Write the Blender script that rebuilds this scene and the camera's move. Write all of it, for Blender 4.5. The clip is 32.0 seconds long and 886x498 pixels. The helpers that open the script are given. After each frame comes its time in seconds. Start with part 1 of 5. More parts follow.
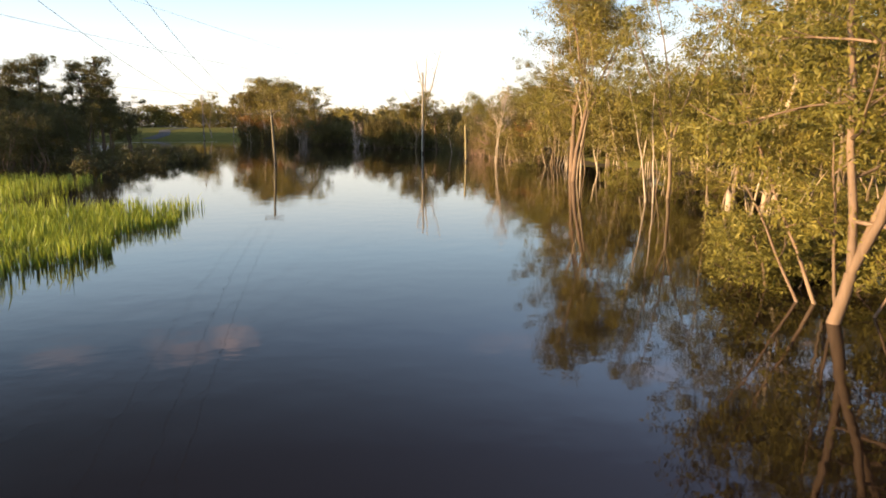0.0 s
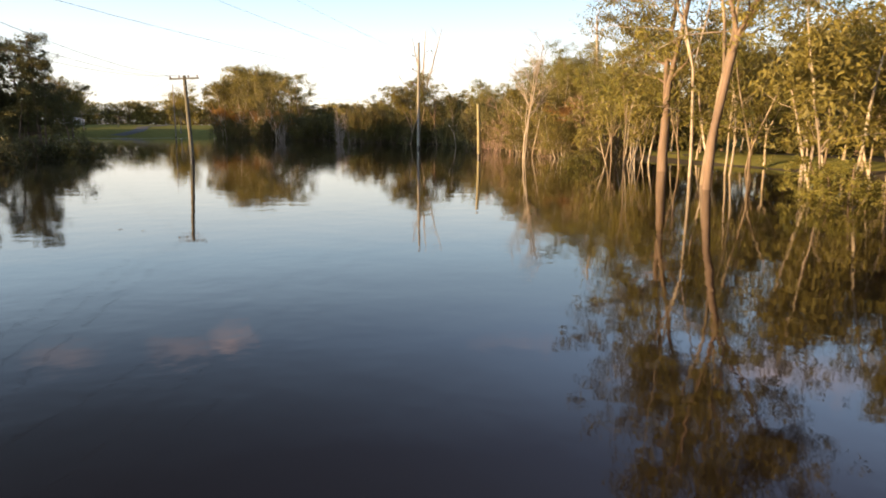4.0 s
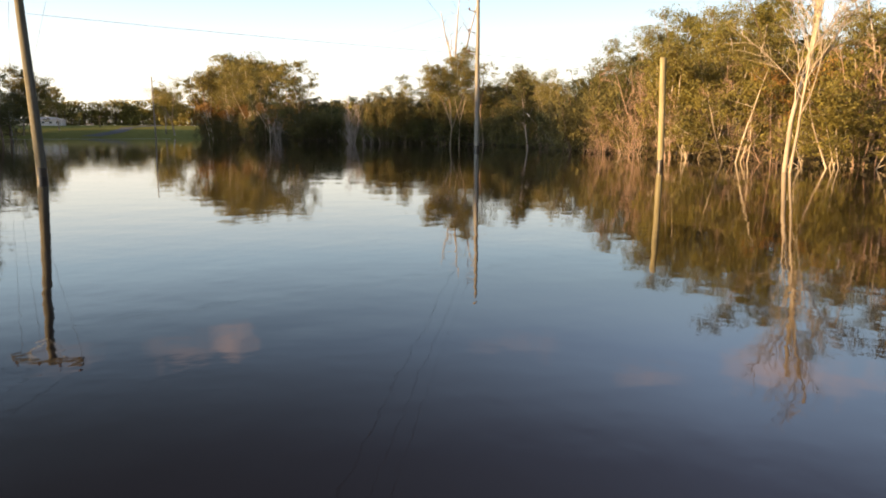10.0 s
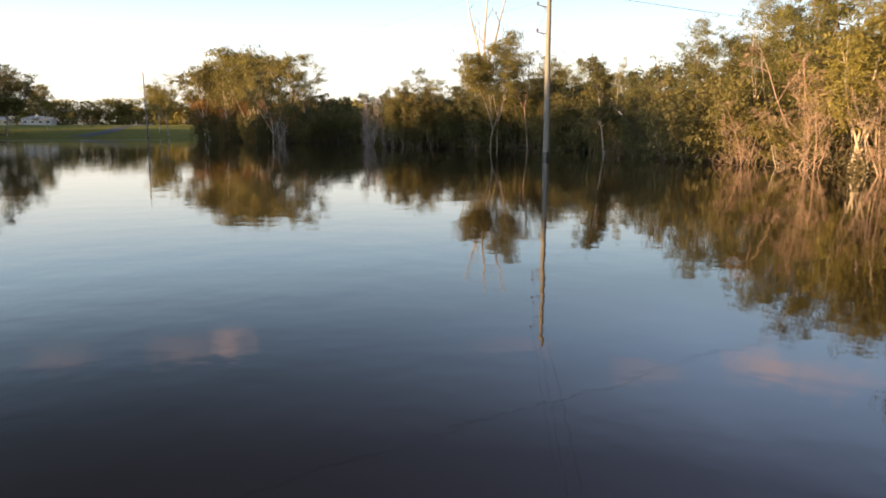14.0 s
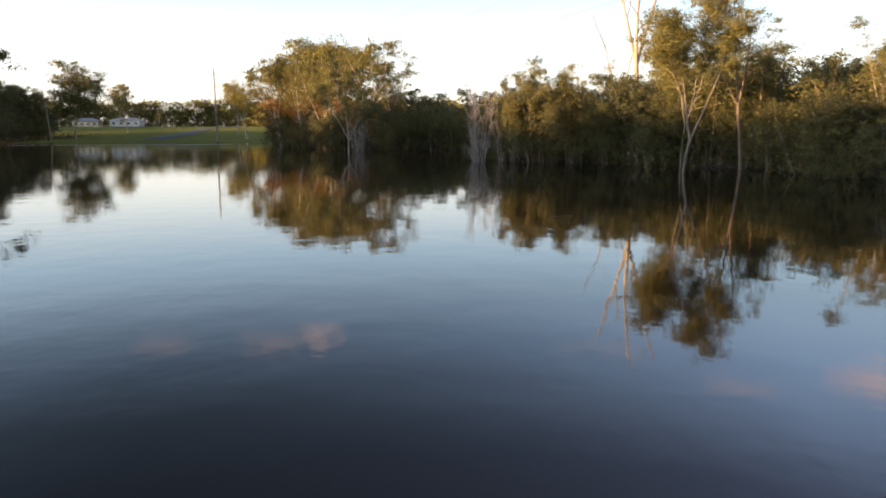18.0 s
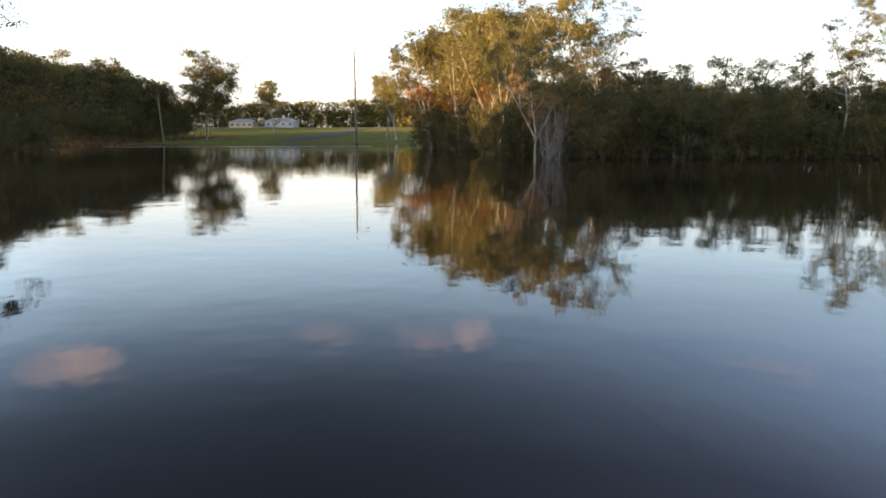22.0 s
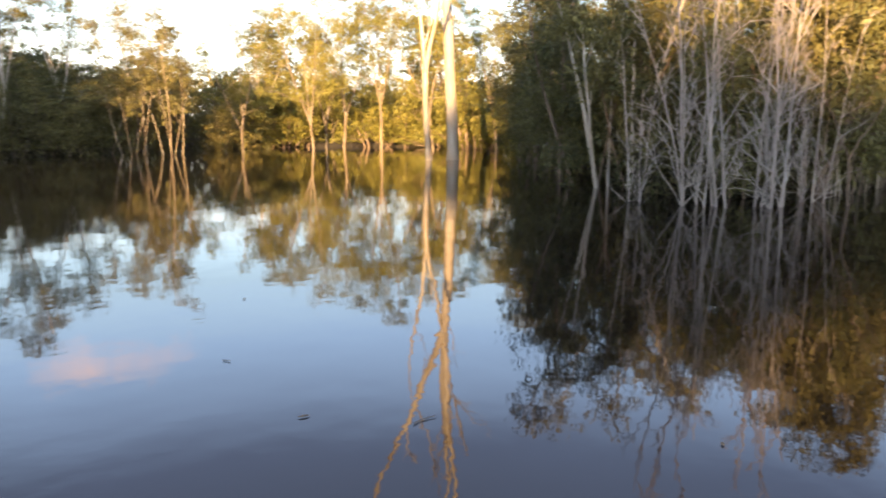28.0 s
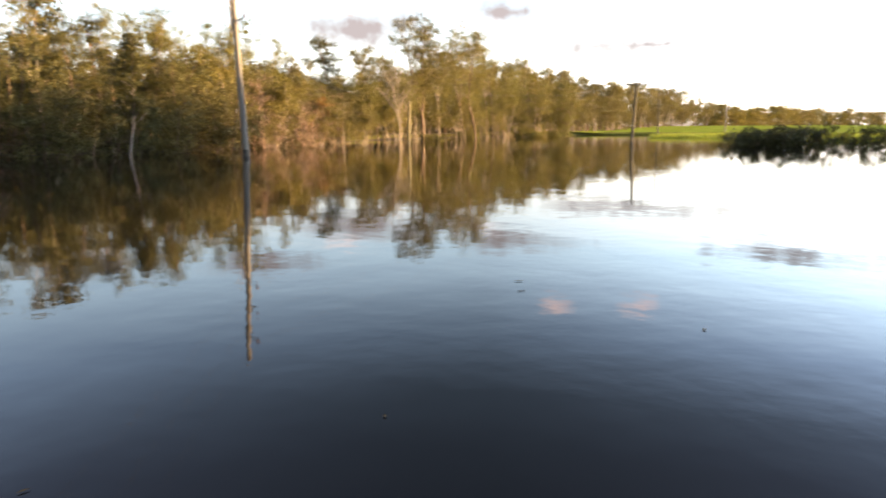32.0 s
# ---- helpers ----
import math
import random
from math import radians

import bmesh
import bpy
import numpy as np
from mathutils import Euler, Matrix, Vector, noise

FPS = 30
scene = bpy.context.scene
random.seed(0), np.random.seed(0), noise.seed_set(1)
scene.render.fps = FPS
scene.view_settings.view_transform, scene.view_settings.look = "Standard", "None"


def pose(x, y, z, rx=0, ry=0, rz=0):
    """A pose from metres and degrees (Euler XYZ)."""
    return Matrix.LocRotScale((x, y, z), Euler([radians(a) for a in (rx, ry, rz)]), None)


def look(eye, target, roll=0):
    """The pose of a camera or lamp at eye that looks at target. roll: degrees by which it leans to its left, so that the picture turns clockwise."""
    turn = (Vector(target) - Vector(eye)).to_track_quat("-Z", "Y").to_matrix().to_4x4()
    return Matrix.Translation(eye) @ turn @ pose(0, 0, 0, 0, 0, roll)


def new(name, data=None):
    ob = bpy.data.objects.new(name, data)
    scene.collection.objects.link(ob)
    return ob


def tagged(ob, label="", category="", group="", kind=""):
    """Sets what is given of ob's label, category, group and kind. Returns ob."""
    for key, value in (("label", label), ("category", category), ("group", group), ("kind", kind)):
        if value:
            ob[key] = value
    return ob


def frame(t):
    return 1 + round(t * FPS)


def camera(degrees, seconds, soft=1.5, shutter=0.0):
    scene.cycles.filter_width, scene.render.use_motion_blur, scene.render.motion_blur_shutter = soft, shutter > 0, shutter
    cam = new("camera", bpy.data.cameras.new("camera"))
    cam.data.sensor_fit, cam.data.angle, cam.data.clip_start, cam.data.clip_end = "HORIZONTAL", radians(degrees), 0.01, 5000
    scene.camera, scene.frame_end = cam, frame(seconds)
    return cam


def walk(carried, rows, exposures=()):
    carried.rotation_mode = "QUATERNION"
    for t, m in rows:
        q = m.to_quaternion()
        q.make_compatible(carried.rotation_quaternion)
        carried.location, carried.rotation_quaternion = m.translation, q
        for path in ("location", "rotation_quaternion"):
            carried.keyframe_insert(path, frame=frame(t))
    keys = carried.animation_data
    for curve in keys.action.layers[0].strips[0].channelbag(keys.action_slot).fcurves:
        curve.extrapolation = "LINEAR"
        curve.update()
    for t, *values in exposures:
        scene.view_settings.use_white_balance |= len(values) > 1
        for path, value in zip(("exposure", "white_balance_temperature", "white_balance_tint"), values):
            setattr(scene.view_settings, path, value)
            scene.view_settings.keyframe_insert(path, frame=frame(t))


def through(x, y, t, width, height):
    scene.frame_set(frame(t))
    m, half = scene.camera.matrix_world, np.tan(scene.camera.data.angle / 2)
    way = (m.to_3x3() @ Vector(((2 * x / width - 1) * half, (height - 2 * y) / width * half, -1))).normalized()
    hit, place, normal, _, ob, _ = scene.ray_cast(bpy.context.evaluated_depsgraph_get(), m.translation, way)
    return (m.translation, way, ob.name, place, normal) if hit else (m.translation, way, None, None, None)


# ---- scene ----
# ---- camera ----
cam = camera(64.47, 32.0, 1.75, 0.25)
PATH = [
    (0, pose(12.81, -39.28, 4.44, 80.42, -0.08, -2.15)),
    (0.5, pose(13.06, -36.60, 4.45, 80.49, -0.10, -2.10)),
    (1, pose(13.30, -33.91, 4.46, 80.55, -0.11, -2.05)),
    (1.5, pose(13.53, -30.66, 4.39, 80.54, -0.12, -2.03)),
    (2, pose(13.73, -26.66, 4.20, 80.44, -0.12, -2.05)),
    (2.5, pose(14.01, -22.14, 3.74, 80.29, -0.14, -2.06)),
    (3, pose(14.13, -17.51, 3.29, 80.27, -0.16, -2.08)),
    (3.5, pose(14.08, -12.80, 2.87, 80.37, -0.19, -2.10)),
    (4, pose(13.74, -8.24, 2.52, 80.51, -0.22, -2.13)),
    (4.5, pose(12.96, -4.02, 2.27, 80.59, -0.12, -2.15)),
    (5, pose(11.31, -0.36, 2.18, 80.57, -0.12, -2.17)),
    (5.5, pose(9.51, 3.15, 2.19, 80.56, -0.11, -2.19)),
    (6, pose(8.15, 6.62, 2.18, 80.54, -0.11, -2.21)),
    (6.5, pose(7.69, 9.89, 2.13, 80.55, -0.10, -2.19)),
    (7, pose(7.67, 12.82, 2.06, 80.56, -0.09, -2.08)),
    (7.5, pose(7.65, 15.26, 1.98, 80.56, -0.08, -2.16)),
    (8, pose(7.77, 17.66, 1.90, 80.57, -0.07, -2.15)),
    (8.5, pose(7.89, 20.18, 1.82, 80.58, -0.06, -2.13)),
    (9, pose(7.99, 22.52, 1.74, 80.58, -0.06, -2.12)),
    (9.5, pose(8.08, 24.95, 1.66, 80.64, -0.08, -2.13)),
    (10, pose(8.02, 27.35, 1.57, 80.69, -0.11, -2.14)),
    (10.5, pose(8.08, 29.61, 1.52, 80.74, -0.13, -2.26)),
    (11, pose(8.26, 31.93, 1.52, 80.71, -0.11, -2.27)),
    (11.5, pose(8.10, 33.81, 1.57, 80.68, -0.09, -2.28)),
    (12, pose(7.78, 35.72, 1.63, 80.65, -0.07, -2.29)),
    (12.5, pose(7.17, 37.51, 1.71, 80.62, -0.05, -2.30)),
    (13, pose(6.15, 39.33, 1.79, 80.59, -0.03, -2.41)),
    (13.5, pose(5.02, 41.24, 1.86, 80.57, -0.02, -2.41)),
    (14, pose(3.78, 43.24, 1.95, 80.56, -0.00, -2.32)),
    (14.5, pose(2.72, 45.75, 2.04, 80.54, 0.01, -2.32)),
    (16.5, pose(-0.02, 60.82, 2.38, 80.49, 0.07, -2.32)),
    (17, pose(-0.03, 65.66, 2.47, 80.54, 0.00, -1.23)),
    (17.5, pose(-0.02, 70.34, 2.57, 80.59, -0.07, 1.27)),
    (18, pose(-0.03, 74.99, 2.66, 80.65, -0.14, 4.86)),
    (18.5, pose(-0.25, 79.86, 2.69, 80.70, -0.21, 7.45)),
    (19, pose(-0.87, 85.08, 2.63, 80.76, -0.28, 9.75)),
    (19.5, pose(-1.98, 90.55, 2.47, 80.69, -0.17, 12.49)),
    (20, pose(-3.48, 95.89, 2.28, 80.62, -0.05, 15.34)),
    (20.5, pose(-5.21, 100.89, 2.15, 80.71, -0.11, 17.76)),
    (21, pose(-6.93, 105.71, 2.04, 80.81, -0.17, 17.59)),
    (21.5, pose(-9.01, 110.70, 2.00, 80.81, -0.15, 17.60)),
    (22, pose(-11.76, 116.90, 2.01, 80.81, -0.13, 17.52)),
    (22.5, pose(-14.84, 124.35, 2.03, 80.81, -0.11, 17.43)),
    (23, pose(-17.74, 131.90, 2.02, 80.81, -0.09, 17.34)),
    (23.5, pose(-19.80, 137.48, 1.95, 80.82, -0.05, 17.20)),
    (24, pose(-20.45, 138.59, 1.87, 80.84, -0.01, 13.26)),
    (24.5, pose(-20.45, 138.59, 1.87, 80.97, -0.15, 7.47)),
    (25, pose(-20.45, 138.59, 1.87, 80.84, 0.00, 0.34)),
    (25.5, pose(-20.45, 138.59, 1.87, 80.71, 0.00, -8.16)),
    (26, pose(-20.45, 138.59, 1.87, 80.58, 0.00, -17.42)),
    (26.5, pose(-20.45, 138.59, 1.87, 80.45, -0.04, -26.84)),
    (27, pose(-20.45, 138.59, 1.87, 80.36, 0.02, -36.07)),
    (27.5, pose(-20.45, 138.59, 1.87, 80.35, -0.13, -45.21)),
    (28, pose(-20.45, 138.59, 1.87, 80.27, -0.07, -56.27)),
    (28.5, pose(-20.45, 138.59, 1.87, 80.12, 0.12, -68.14)),
    (29, pose(-20.45, 138.59, 1.87, 80.07, 0.10, -80.20)),
    (29.5, pose(-20.45, 138.59, 1.87, 80.02, 0.06, -92.29)),
    (30, pose(-20.45, 138.59, 1.87, 80.07, 0.10, -104.37)),
    (30.5, pose(-20.45, 138.59, 1.87, 80.14, -0.01, -116.51)),
    (31, pose(-20.45, 138.59, 1.87, 80.23, 0.02, -129.01)),
    (31.5, pose(-20.45, 138.59, 1.87, 80.28, 0.06, -141.97)),
    (32, pose(-20.45, 138.59, 1.87, 80.28, 0.17, -155.20)),
]

EXPOSURES = [(0, 1.9, 6950, 14), (5, 1.9, 6950, 14), (10, 1.93, 7250, 14), (13, 1.95, 7150, 14), (17, 2.05, 6850, 14), (19, 2.2, 6850, 14), (22, 2.45, 7000, 15), (24, 2.6, 7100, 15),
             (27, 2.72, 7050, 15), (28.5, 3.22, 7000, 14), (29.3, 3.68, 6900, 14), (30, 3.75, 6650, 13), (31, 3.1, 6600, 13), (32, 2.52, 7200, 15)]
walk(cam, PATH, EXPOSURES)

# ---- world and sun ----
SUN_YAW = 115.0      # degrees left of +y
SUN_UP = 6.0
sun_way = Vector((-math.sin(radians(SUN_YAW)) * math.cos(radians(SUN_UP)),
                  math.cos(radians(SUN_YAW)) * math.cos(radians(SUN_UP)), math.sin(radians(SUN_UP))))


def make_world():
    w = bpy.data.worlds.new("evening_sky")
    scene.world = w
    w.use_nodes = True
    nt = w.node_tree
    nt.nodes.clear()
    out = nt.nodes.new("ShaderNodeOutputWorld")
    bg = nt.nodes.new("ShaderNodeBackground")
    sky = nt.nodes.new("ShaderNodeTexSky")
    sky.sky_type = "NISHITA"
    sky.sun_disc = False
    sky.sun_elevation = radians(SUN_UP)
    sky.sun_rotation = math.atan2(sun_way.x, sun_way.y)
    sky.air_density = 1.0
    sky.dust_density = 0.5
    sky.ozone_density = 1.6
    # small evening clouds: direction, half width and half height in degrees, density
    tc = nt.nodes.new("ShaderNodeTexCoord")
    sep = nt.nodes.new("ShaderNodeSeparateXYZ")
    nt.links.new(tc.outputs["Generated"], sep.inputs[0])
    nz = nt.nodes.new("ShaderNodeTexNoise")
    nz.inputs["Scale"].default_value = 19.0
    nz.inputs["Detail"].default_value = 5.0
    nz.inputs["Roughness"].default_value = 0.6
    nt.links.new(tc.outputs["Generated"], nz.inputs["Vector"])

    def op(kind, *values, vector=False):
        n = nt.nodes.new("ShaderNodeVectorMath" if vector else "ShaderNodeMath")
        n.operation = kind
        for k, v in enumerate(values):
            if isinstance(v, bpy.types.NodeSocket):
                nt.links.new(v, n.inputs[k])
            else:
                n.inputs[k].default_value = v
        return n.outputs["Value"] if kind in ("DOT_PRODUCT", "LENGTH") or not vector else n.outputs[0]

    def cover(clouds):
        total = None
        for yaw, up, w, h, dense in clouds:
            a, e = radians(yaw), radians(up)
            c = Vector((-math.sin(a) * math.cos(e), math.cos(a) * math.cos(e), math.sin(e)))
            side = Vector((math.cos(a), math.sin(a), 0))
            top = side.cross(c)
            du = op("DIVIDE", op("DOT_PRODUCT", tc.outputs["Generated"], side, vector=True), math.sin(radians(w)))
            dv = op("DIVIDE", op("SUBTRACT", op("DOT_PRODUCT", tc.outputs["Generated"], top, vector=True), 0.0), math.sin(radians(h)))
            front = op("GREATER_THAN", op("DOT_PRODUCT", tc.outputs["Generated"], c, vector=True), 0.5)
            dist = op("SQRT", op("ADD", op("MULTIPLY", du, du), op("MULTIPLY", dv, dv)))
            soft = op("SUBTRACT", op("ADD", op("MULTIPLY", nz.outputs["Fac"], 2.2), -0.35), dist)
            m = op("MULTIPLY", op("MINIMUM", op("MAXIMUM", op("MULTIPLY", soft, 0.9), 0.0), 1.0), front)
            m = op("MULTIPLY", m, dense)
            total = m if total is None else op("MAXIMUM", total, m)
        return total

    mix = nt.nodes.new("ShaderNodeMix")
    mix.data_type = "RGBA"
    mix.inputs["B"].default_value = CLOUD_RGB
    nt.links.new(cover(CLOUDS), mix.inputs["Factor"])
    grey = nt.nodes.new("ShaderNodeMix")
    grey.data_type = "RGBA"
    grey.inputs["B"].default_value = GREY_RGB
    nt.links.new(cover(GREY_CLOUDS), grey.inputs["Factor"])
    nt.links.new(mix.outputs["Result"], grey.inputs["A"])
    # pale evening haze that thins out upwards
    amount = nt.nodes.new("ShaderNodeValToRGB")
    tone = nt.nodes.new("ShaderNodeValToRGB")
    for node, stops in ((amount, HAZE), (tone, HAZE_RGB)):
        els = node.color_ramp.elements
        while len(els) < len(stops):
            els.new(0.5)
        for e, (p, c) in zip(els, stops):
            e.position, e.color = p, (*c, 1) if isinstance(c, tuple) else (c, c, c, 1)
        nt.links.new(sep.outputs["Z"], node.inputs[0])
    bright = nt.nodes.new("ShaderNodeVectorMath")
    bright.operation = "SCALE"
    bright.inputs["Scale"].default_value = HAZE_GAIN
    nt.links.new(tone.outputs[0], bright.inputs[0])
    # away from the sun the upper sky is lighter
    a = radians(EAST_YAW)
    away = op("DOT_PRODUCT", tc.outputs["Generated"], Vector((-math.sin(a), math.cos(a), 0)), vector=True)
    b = radians(LIFT_YAW)
    east = op("DOT_PRODUCT", tc.outputs["Generated"], Vector((-math.sin(b), math.cos(b), 0)), vector=True)
    lift = op("POWER", 2.0, op("MINIMUM", op("ADD", op("MULTIPLY", op("MAXIMUM", east, -0.03), EAST_GAIN), EAST_BASE), EAST_MOST))
    height = op("MINIMUM", op("MAXIMUM", op("MULTIPLY", op("SUBTRACT", sep.outputs["Z"], 0.2), 6.0), 0.0), 1.0)
    sunward = op("MAXIMUM", op("SUBTRACT", -0.2, away), 0.0)
    glow = op("POWER", 2.0, op("MINIMUM", op("MULTIPLY", op("MULTIPLY", sunward, SUN_GLOW), op("ADD", op("MULTIPLY", height, 0.4), 0.7)), 3.8))
    factor = op("MULTIPLY", op("MULTIPLY", op("ADD", op("MULTIPLY", op("SUBTRACT", lift, 1.0), height), 1.0), HAZE_GAIN), glow)
    nt.links.new(factor, bright.inputs["Scale"])
    hmix = nt.nodes.new("ShaderNodeMix")
    hmix.data_type = "RGBA"
    nt.links.new(amount.outputs[0], hmix.inputs["Factor"])
    nt.links.new(sky.outputs[0], hmix.inputs["A"])
    nt.links.new(bright.outputs[0], hmix.inputs["B"])
    nt.links.new(hmix.outputs["Result"], mix.inputs["A"])
    nt.links.new(grey.outputs["Result"], bg.inputs["Color"])
    bg.inputs["Strength"].default_value = SKY
    nt.links.new(bg.outputs[0], out.inputs[0])


SKY = 0.15
EAST_YAW, EAST_GAIN, EAST_BASE, EAST_MOST, SUN_GLOW = SUN_YAW - 172.0, 4.5, -1.95, 1.42, 4.8
LIFT_YAW = -62.0
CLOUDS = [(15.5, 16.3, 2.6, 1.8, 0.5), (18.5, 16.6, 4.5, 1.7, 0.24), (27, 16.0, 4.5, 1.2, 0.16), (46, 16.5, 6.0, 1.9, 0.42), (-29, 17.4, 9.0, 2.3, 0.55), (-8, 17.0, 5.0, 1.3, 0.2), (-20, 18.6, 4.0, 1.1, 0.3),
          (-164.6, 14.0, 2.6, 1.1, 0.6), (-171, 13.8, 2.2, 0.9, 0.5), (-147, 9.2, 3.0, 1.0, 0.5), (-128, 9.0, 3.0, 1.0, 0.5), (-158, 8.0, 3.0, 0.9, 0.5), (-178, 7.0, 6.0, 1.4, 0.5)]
HAZE = [(0.0, 0.88), (0.25, 0.85), (0.5, 0.8), (1.0, 0.75)]
HAZE_RGB = [(0.0, (0.90, 0.86, 0.80)), (0.09, (0.80, 0.86, 0.88)), (0.17, (0.52, 0.75, 0.96)), (0.29, (0.28, 0.43, 0.68)), (0.43, (0.110, 0.143, 0.252)), (0.6, (0.15, 0.18, 0.28)), (1.0, (0.20, 0.23, 0.32))]
HAZE_GAIN = 2.5
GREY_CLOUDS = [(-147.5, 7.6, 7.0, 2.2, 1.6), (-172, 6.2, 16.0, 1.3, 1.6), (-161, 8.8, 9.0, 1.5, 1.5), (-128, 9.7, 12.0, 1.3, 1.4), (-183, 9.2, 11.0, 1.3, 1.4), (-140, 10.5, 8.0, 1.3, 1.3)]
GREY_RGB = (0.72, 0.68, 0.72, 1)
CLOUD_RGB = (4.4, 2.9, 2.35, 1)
make_world()
sun = new("sun", bpy.data.lights.new("sun", "SUN"))
sun.data.energy = 5.0
sun.data.angle = radians(0.8)
sun.data.color = (1.0, 0.68, 0.34)
sun.matrix_world = look((0, 0, 60), Vector((0, 0, 60)) - sun_way)


# ---- materials ----
def nodes_of(name):
    m = bpy.data.materials.new(name)
    m.use_nodes = True
    nt = m.node_tree
    return m, nt, nt.nodes["Principled BSDF"], nt.nodes["Material Output"]


def ramp_of(nt, stops):
    r = nt.nodes.new("ShaderNodeValToRGB")
    els = r.color_ramp.elements
    while len(els) < len(stops):
        els.new(0.5)
    for e, (p, c) in zip(els, stops):
        e.position, e.color = p, (*c, 1)
    return r


def noise_of(nt, scale, detail=4.0, rough=0.55, stretch=(1, 1, 1), space="Object"):
    tc = nt.nodes.new("ShaderNodeTexCoord")
    mp = nt.nodes.new("ShaderNodeMapping")
    mp.inputs["Scale"].default_value = stretch
    nt.links.new(tc.outputs[space], mp.inputs[0])
    n = nt.nodes.new("ShaderNodeTexNoise")
    n.inputs["Scale"].default_value = scale
    n.inputs["Detail"].default_value = detail
    n.inputs["Roughness"].default_value = rough
    nt.links.new(mp.outputs[0], n.inputs["Vector"])
    return n


def bump_of(nt, height, strength, distance, bsdf):
    b = nt.nodes.new("ShaderNodeBump")
    b.inputs["Strength"].default_value = strength
    b.inputs["Distance"].default_value = distance
    nt.links.new(height, b.inputs["Height"])
    nt.links.new(b.outputs[0], bsdf.inputs["Normal"])
    return b


def surface(name, stops, scale, rough=0.8, bump=0.3, dist=0.02, stretch=(1, 1, 1), detail=5.0, space="Object", metal=0.0, spec=0.3):
    m, nt, b, _ = nodes_of(name)
    n = noise_of(nt, scale, detail, 0.6, stretch, space)
    r = ramp_of(nt, stops)
    nt.links.new(n.outputs["Fac"], r.inputs[0])
    nt.links.new(r.outputs[0], b.inputs["Base Color"])
    b.inputs["Roughness"].default_value = rough
    b.inputs["Metallic"].default_value = metal
    b.inputs["Specular IOR Level"].default_value = spec
    if bump:
        n2 = noise_of(nt, scale * 3.1, 4.0, 0.6, stretch, space)
        bump_of(nt, n2.outputs["Fac"], bump, dist, b)
    return m


def leaf_material(name, dark, mid, light, through=0.35):
    m, nt, b, out = nodes_of(name)
    geo = nt.nodes.new("ShaderNodeNewGeometry")
    info = nt.nodes.new("ShaderNodeObjectInfo")
    r = ramp_of(nt, [(0.0, dark), (0.55, mid), (1.0, light)])
    mixv = nt.nodes.new("ShaderNodeMath")
    mixv.operation = "MULTIPLY_ADD"
    mixv.inputs[1].default_value = 0.6
    nt.links.new(geo.outputs["Random Per Island"], mixv.inputs[0])
    half = nt.nodes.new("ShaderNodeMath")
    half.operation = "MULTIPLY"
    half.inputs[1].default_value = 0.4
    nt.links.new(info.outputs["Random"], half.inputs[0])
    nt.links.new(half.outputs[0], mixv.inputs[2])
    nt.links.new(mixv.outputs[0], r.inputs[0])
    nt.links.new(r.outputs[0], b.inputs["Base Color"])
    b.inputs["Roughness"].default_value = 0.55
    b.inputs["Specular IOR Level"].default_value = 0.25
    tr = nt.nodes.new("ShaderNodeBsdfTranslucent")
    nt.links.new(r.outputs[0], tr.inputs["Color"])
    mx = nt.nodes.new("ShaderNodeMixShader")
    mx.inputs[0].default_value = through
    nt.links.new(b.outputs[0], mx.inputs[1])
    nt.links.new(tr.outputs[0], mx.inputs[2])
    nt.links.new(mx.outputs[0], out.inputs["Surface"])
    return m


def water_material():
    m, nt, b, _ = nodes_of("flood_water")
    n0 = noise_of(nt, 0.02, 3.0)
    r = ramp_of(nt, [(0.3, (0.007, 0.0048, 0.0045)), (0.7, (0.011, 0.007, 0.006))])
    nt.links.new(n0.outputs["Fac"], r.inputs[0])
    nt.links.new(r.outputs[0], b.inputs["Base Color"])
    b.inputs["IOR"].default_value = 1.333
    b.inputs["Roughness"].default_value = 0.025
    n1 = noise_of(nt, 0.8, 2.0, 0.5, (1, 1, 1))
    n2 = noise_of(nt, 5.0, 2.0, 0.5, (1, 1, 1))
    ad = nt.nodes.new("ShaderNodeMath")
    ad.operation = "MULTIPLY_ADD"
    ad.inputs[1].default_value = 0.15
    nt.links.new(n2.outputs["Fac"], ad.inputs[0])
    nt.links.new(n1.outputs["Fac"], ad.inputs[2])
    bump_of(nt, ad.outputs[0], 1.0, 0.006, b)
    return m


MAT = {}
MAT["water"] = water_material()
MAT["leaf_gum"] = leaf_material("gum_leaves", (0.063, 0.054, 0.015), (0.138, 0.116, 0.028), (0.235, 0.195, 0.05), 0.3)
MAT["leaf_bright"] = leaf_material("bright_gum_leaves", (0.060, 0.060, 0.013), (0.138, 0.125, 0.026), (0.25, 0.21, 0.048), 0.3)
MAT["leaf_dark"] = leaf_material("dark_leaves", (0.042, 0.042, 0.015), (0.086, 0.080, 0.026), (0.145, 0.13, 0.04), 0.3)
MAT["leaf_paper"] = leaf_material("paperbark_leaves", (0.060, 0.052, 0.018), (0.120, 0.102, 0.032), (0.20, 0.165, 0.055), 0.3)
MAT["leaf_dry"] = leaf_material("dry_twigs", (0.11, 0.075, 0.050), (0.19, 0.125, 0.085), (0.26, 0.18, 0.11), 0.2)
MAT["leaf_rust"] = leaf_material("rusty_leaves", (0.12, 0.072, 0.024), (0.22, 0.12, 0.036), (0.32, 0.18, 0.055), 0.35)
# twig brown, darkened further so the shade low on the banks is in the colour
MAT["leaf_under_shaded"] = leaf_material("shaded_undergrowth_leaves", (0.038, 0.030, 0.018), (0.080, 0.066, 0.034), (0.14, 0.115, 0.055), 0.4)
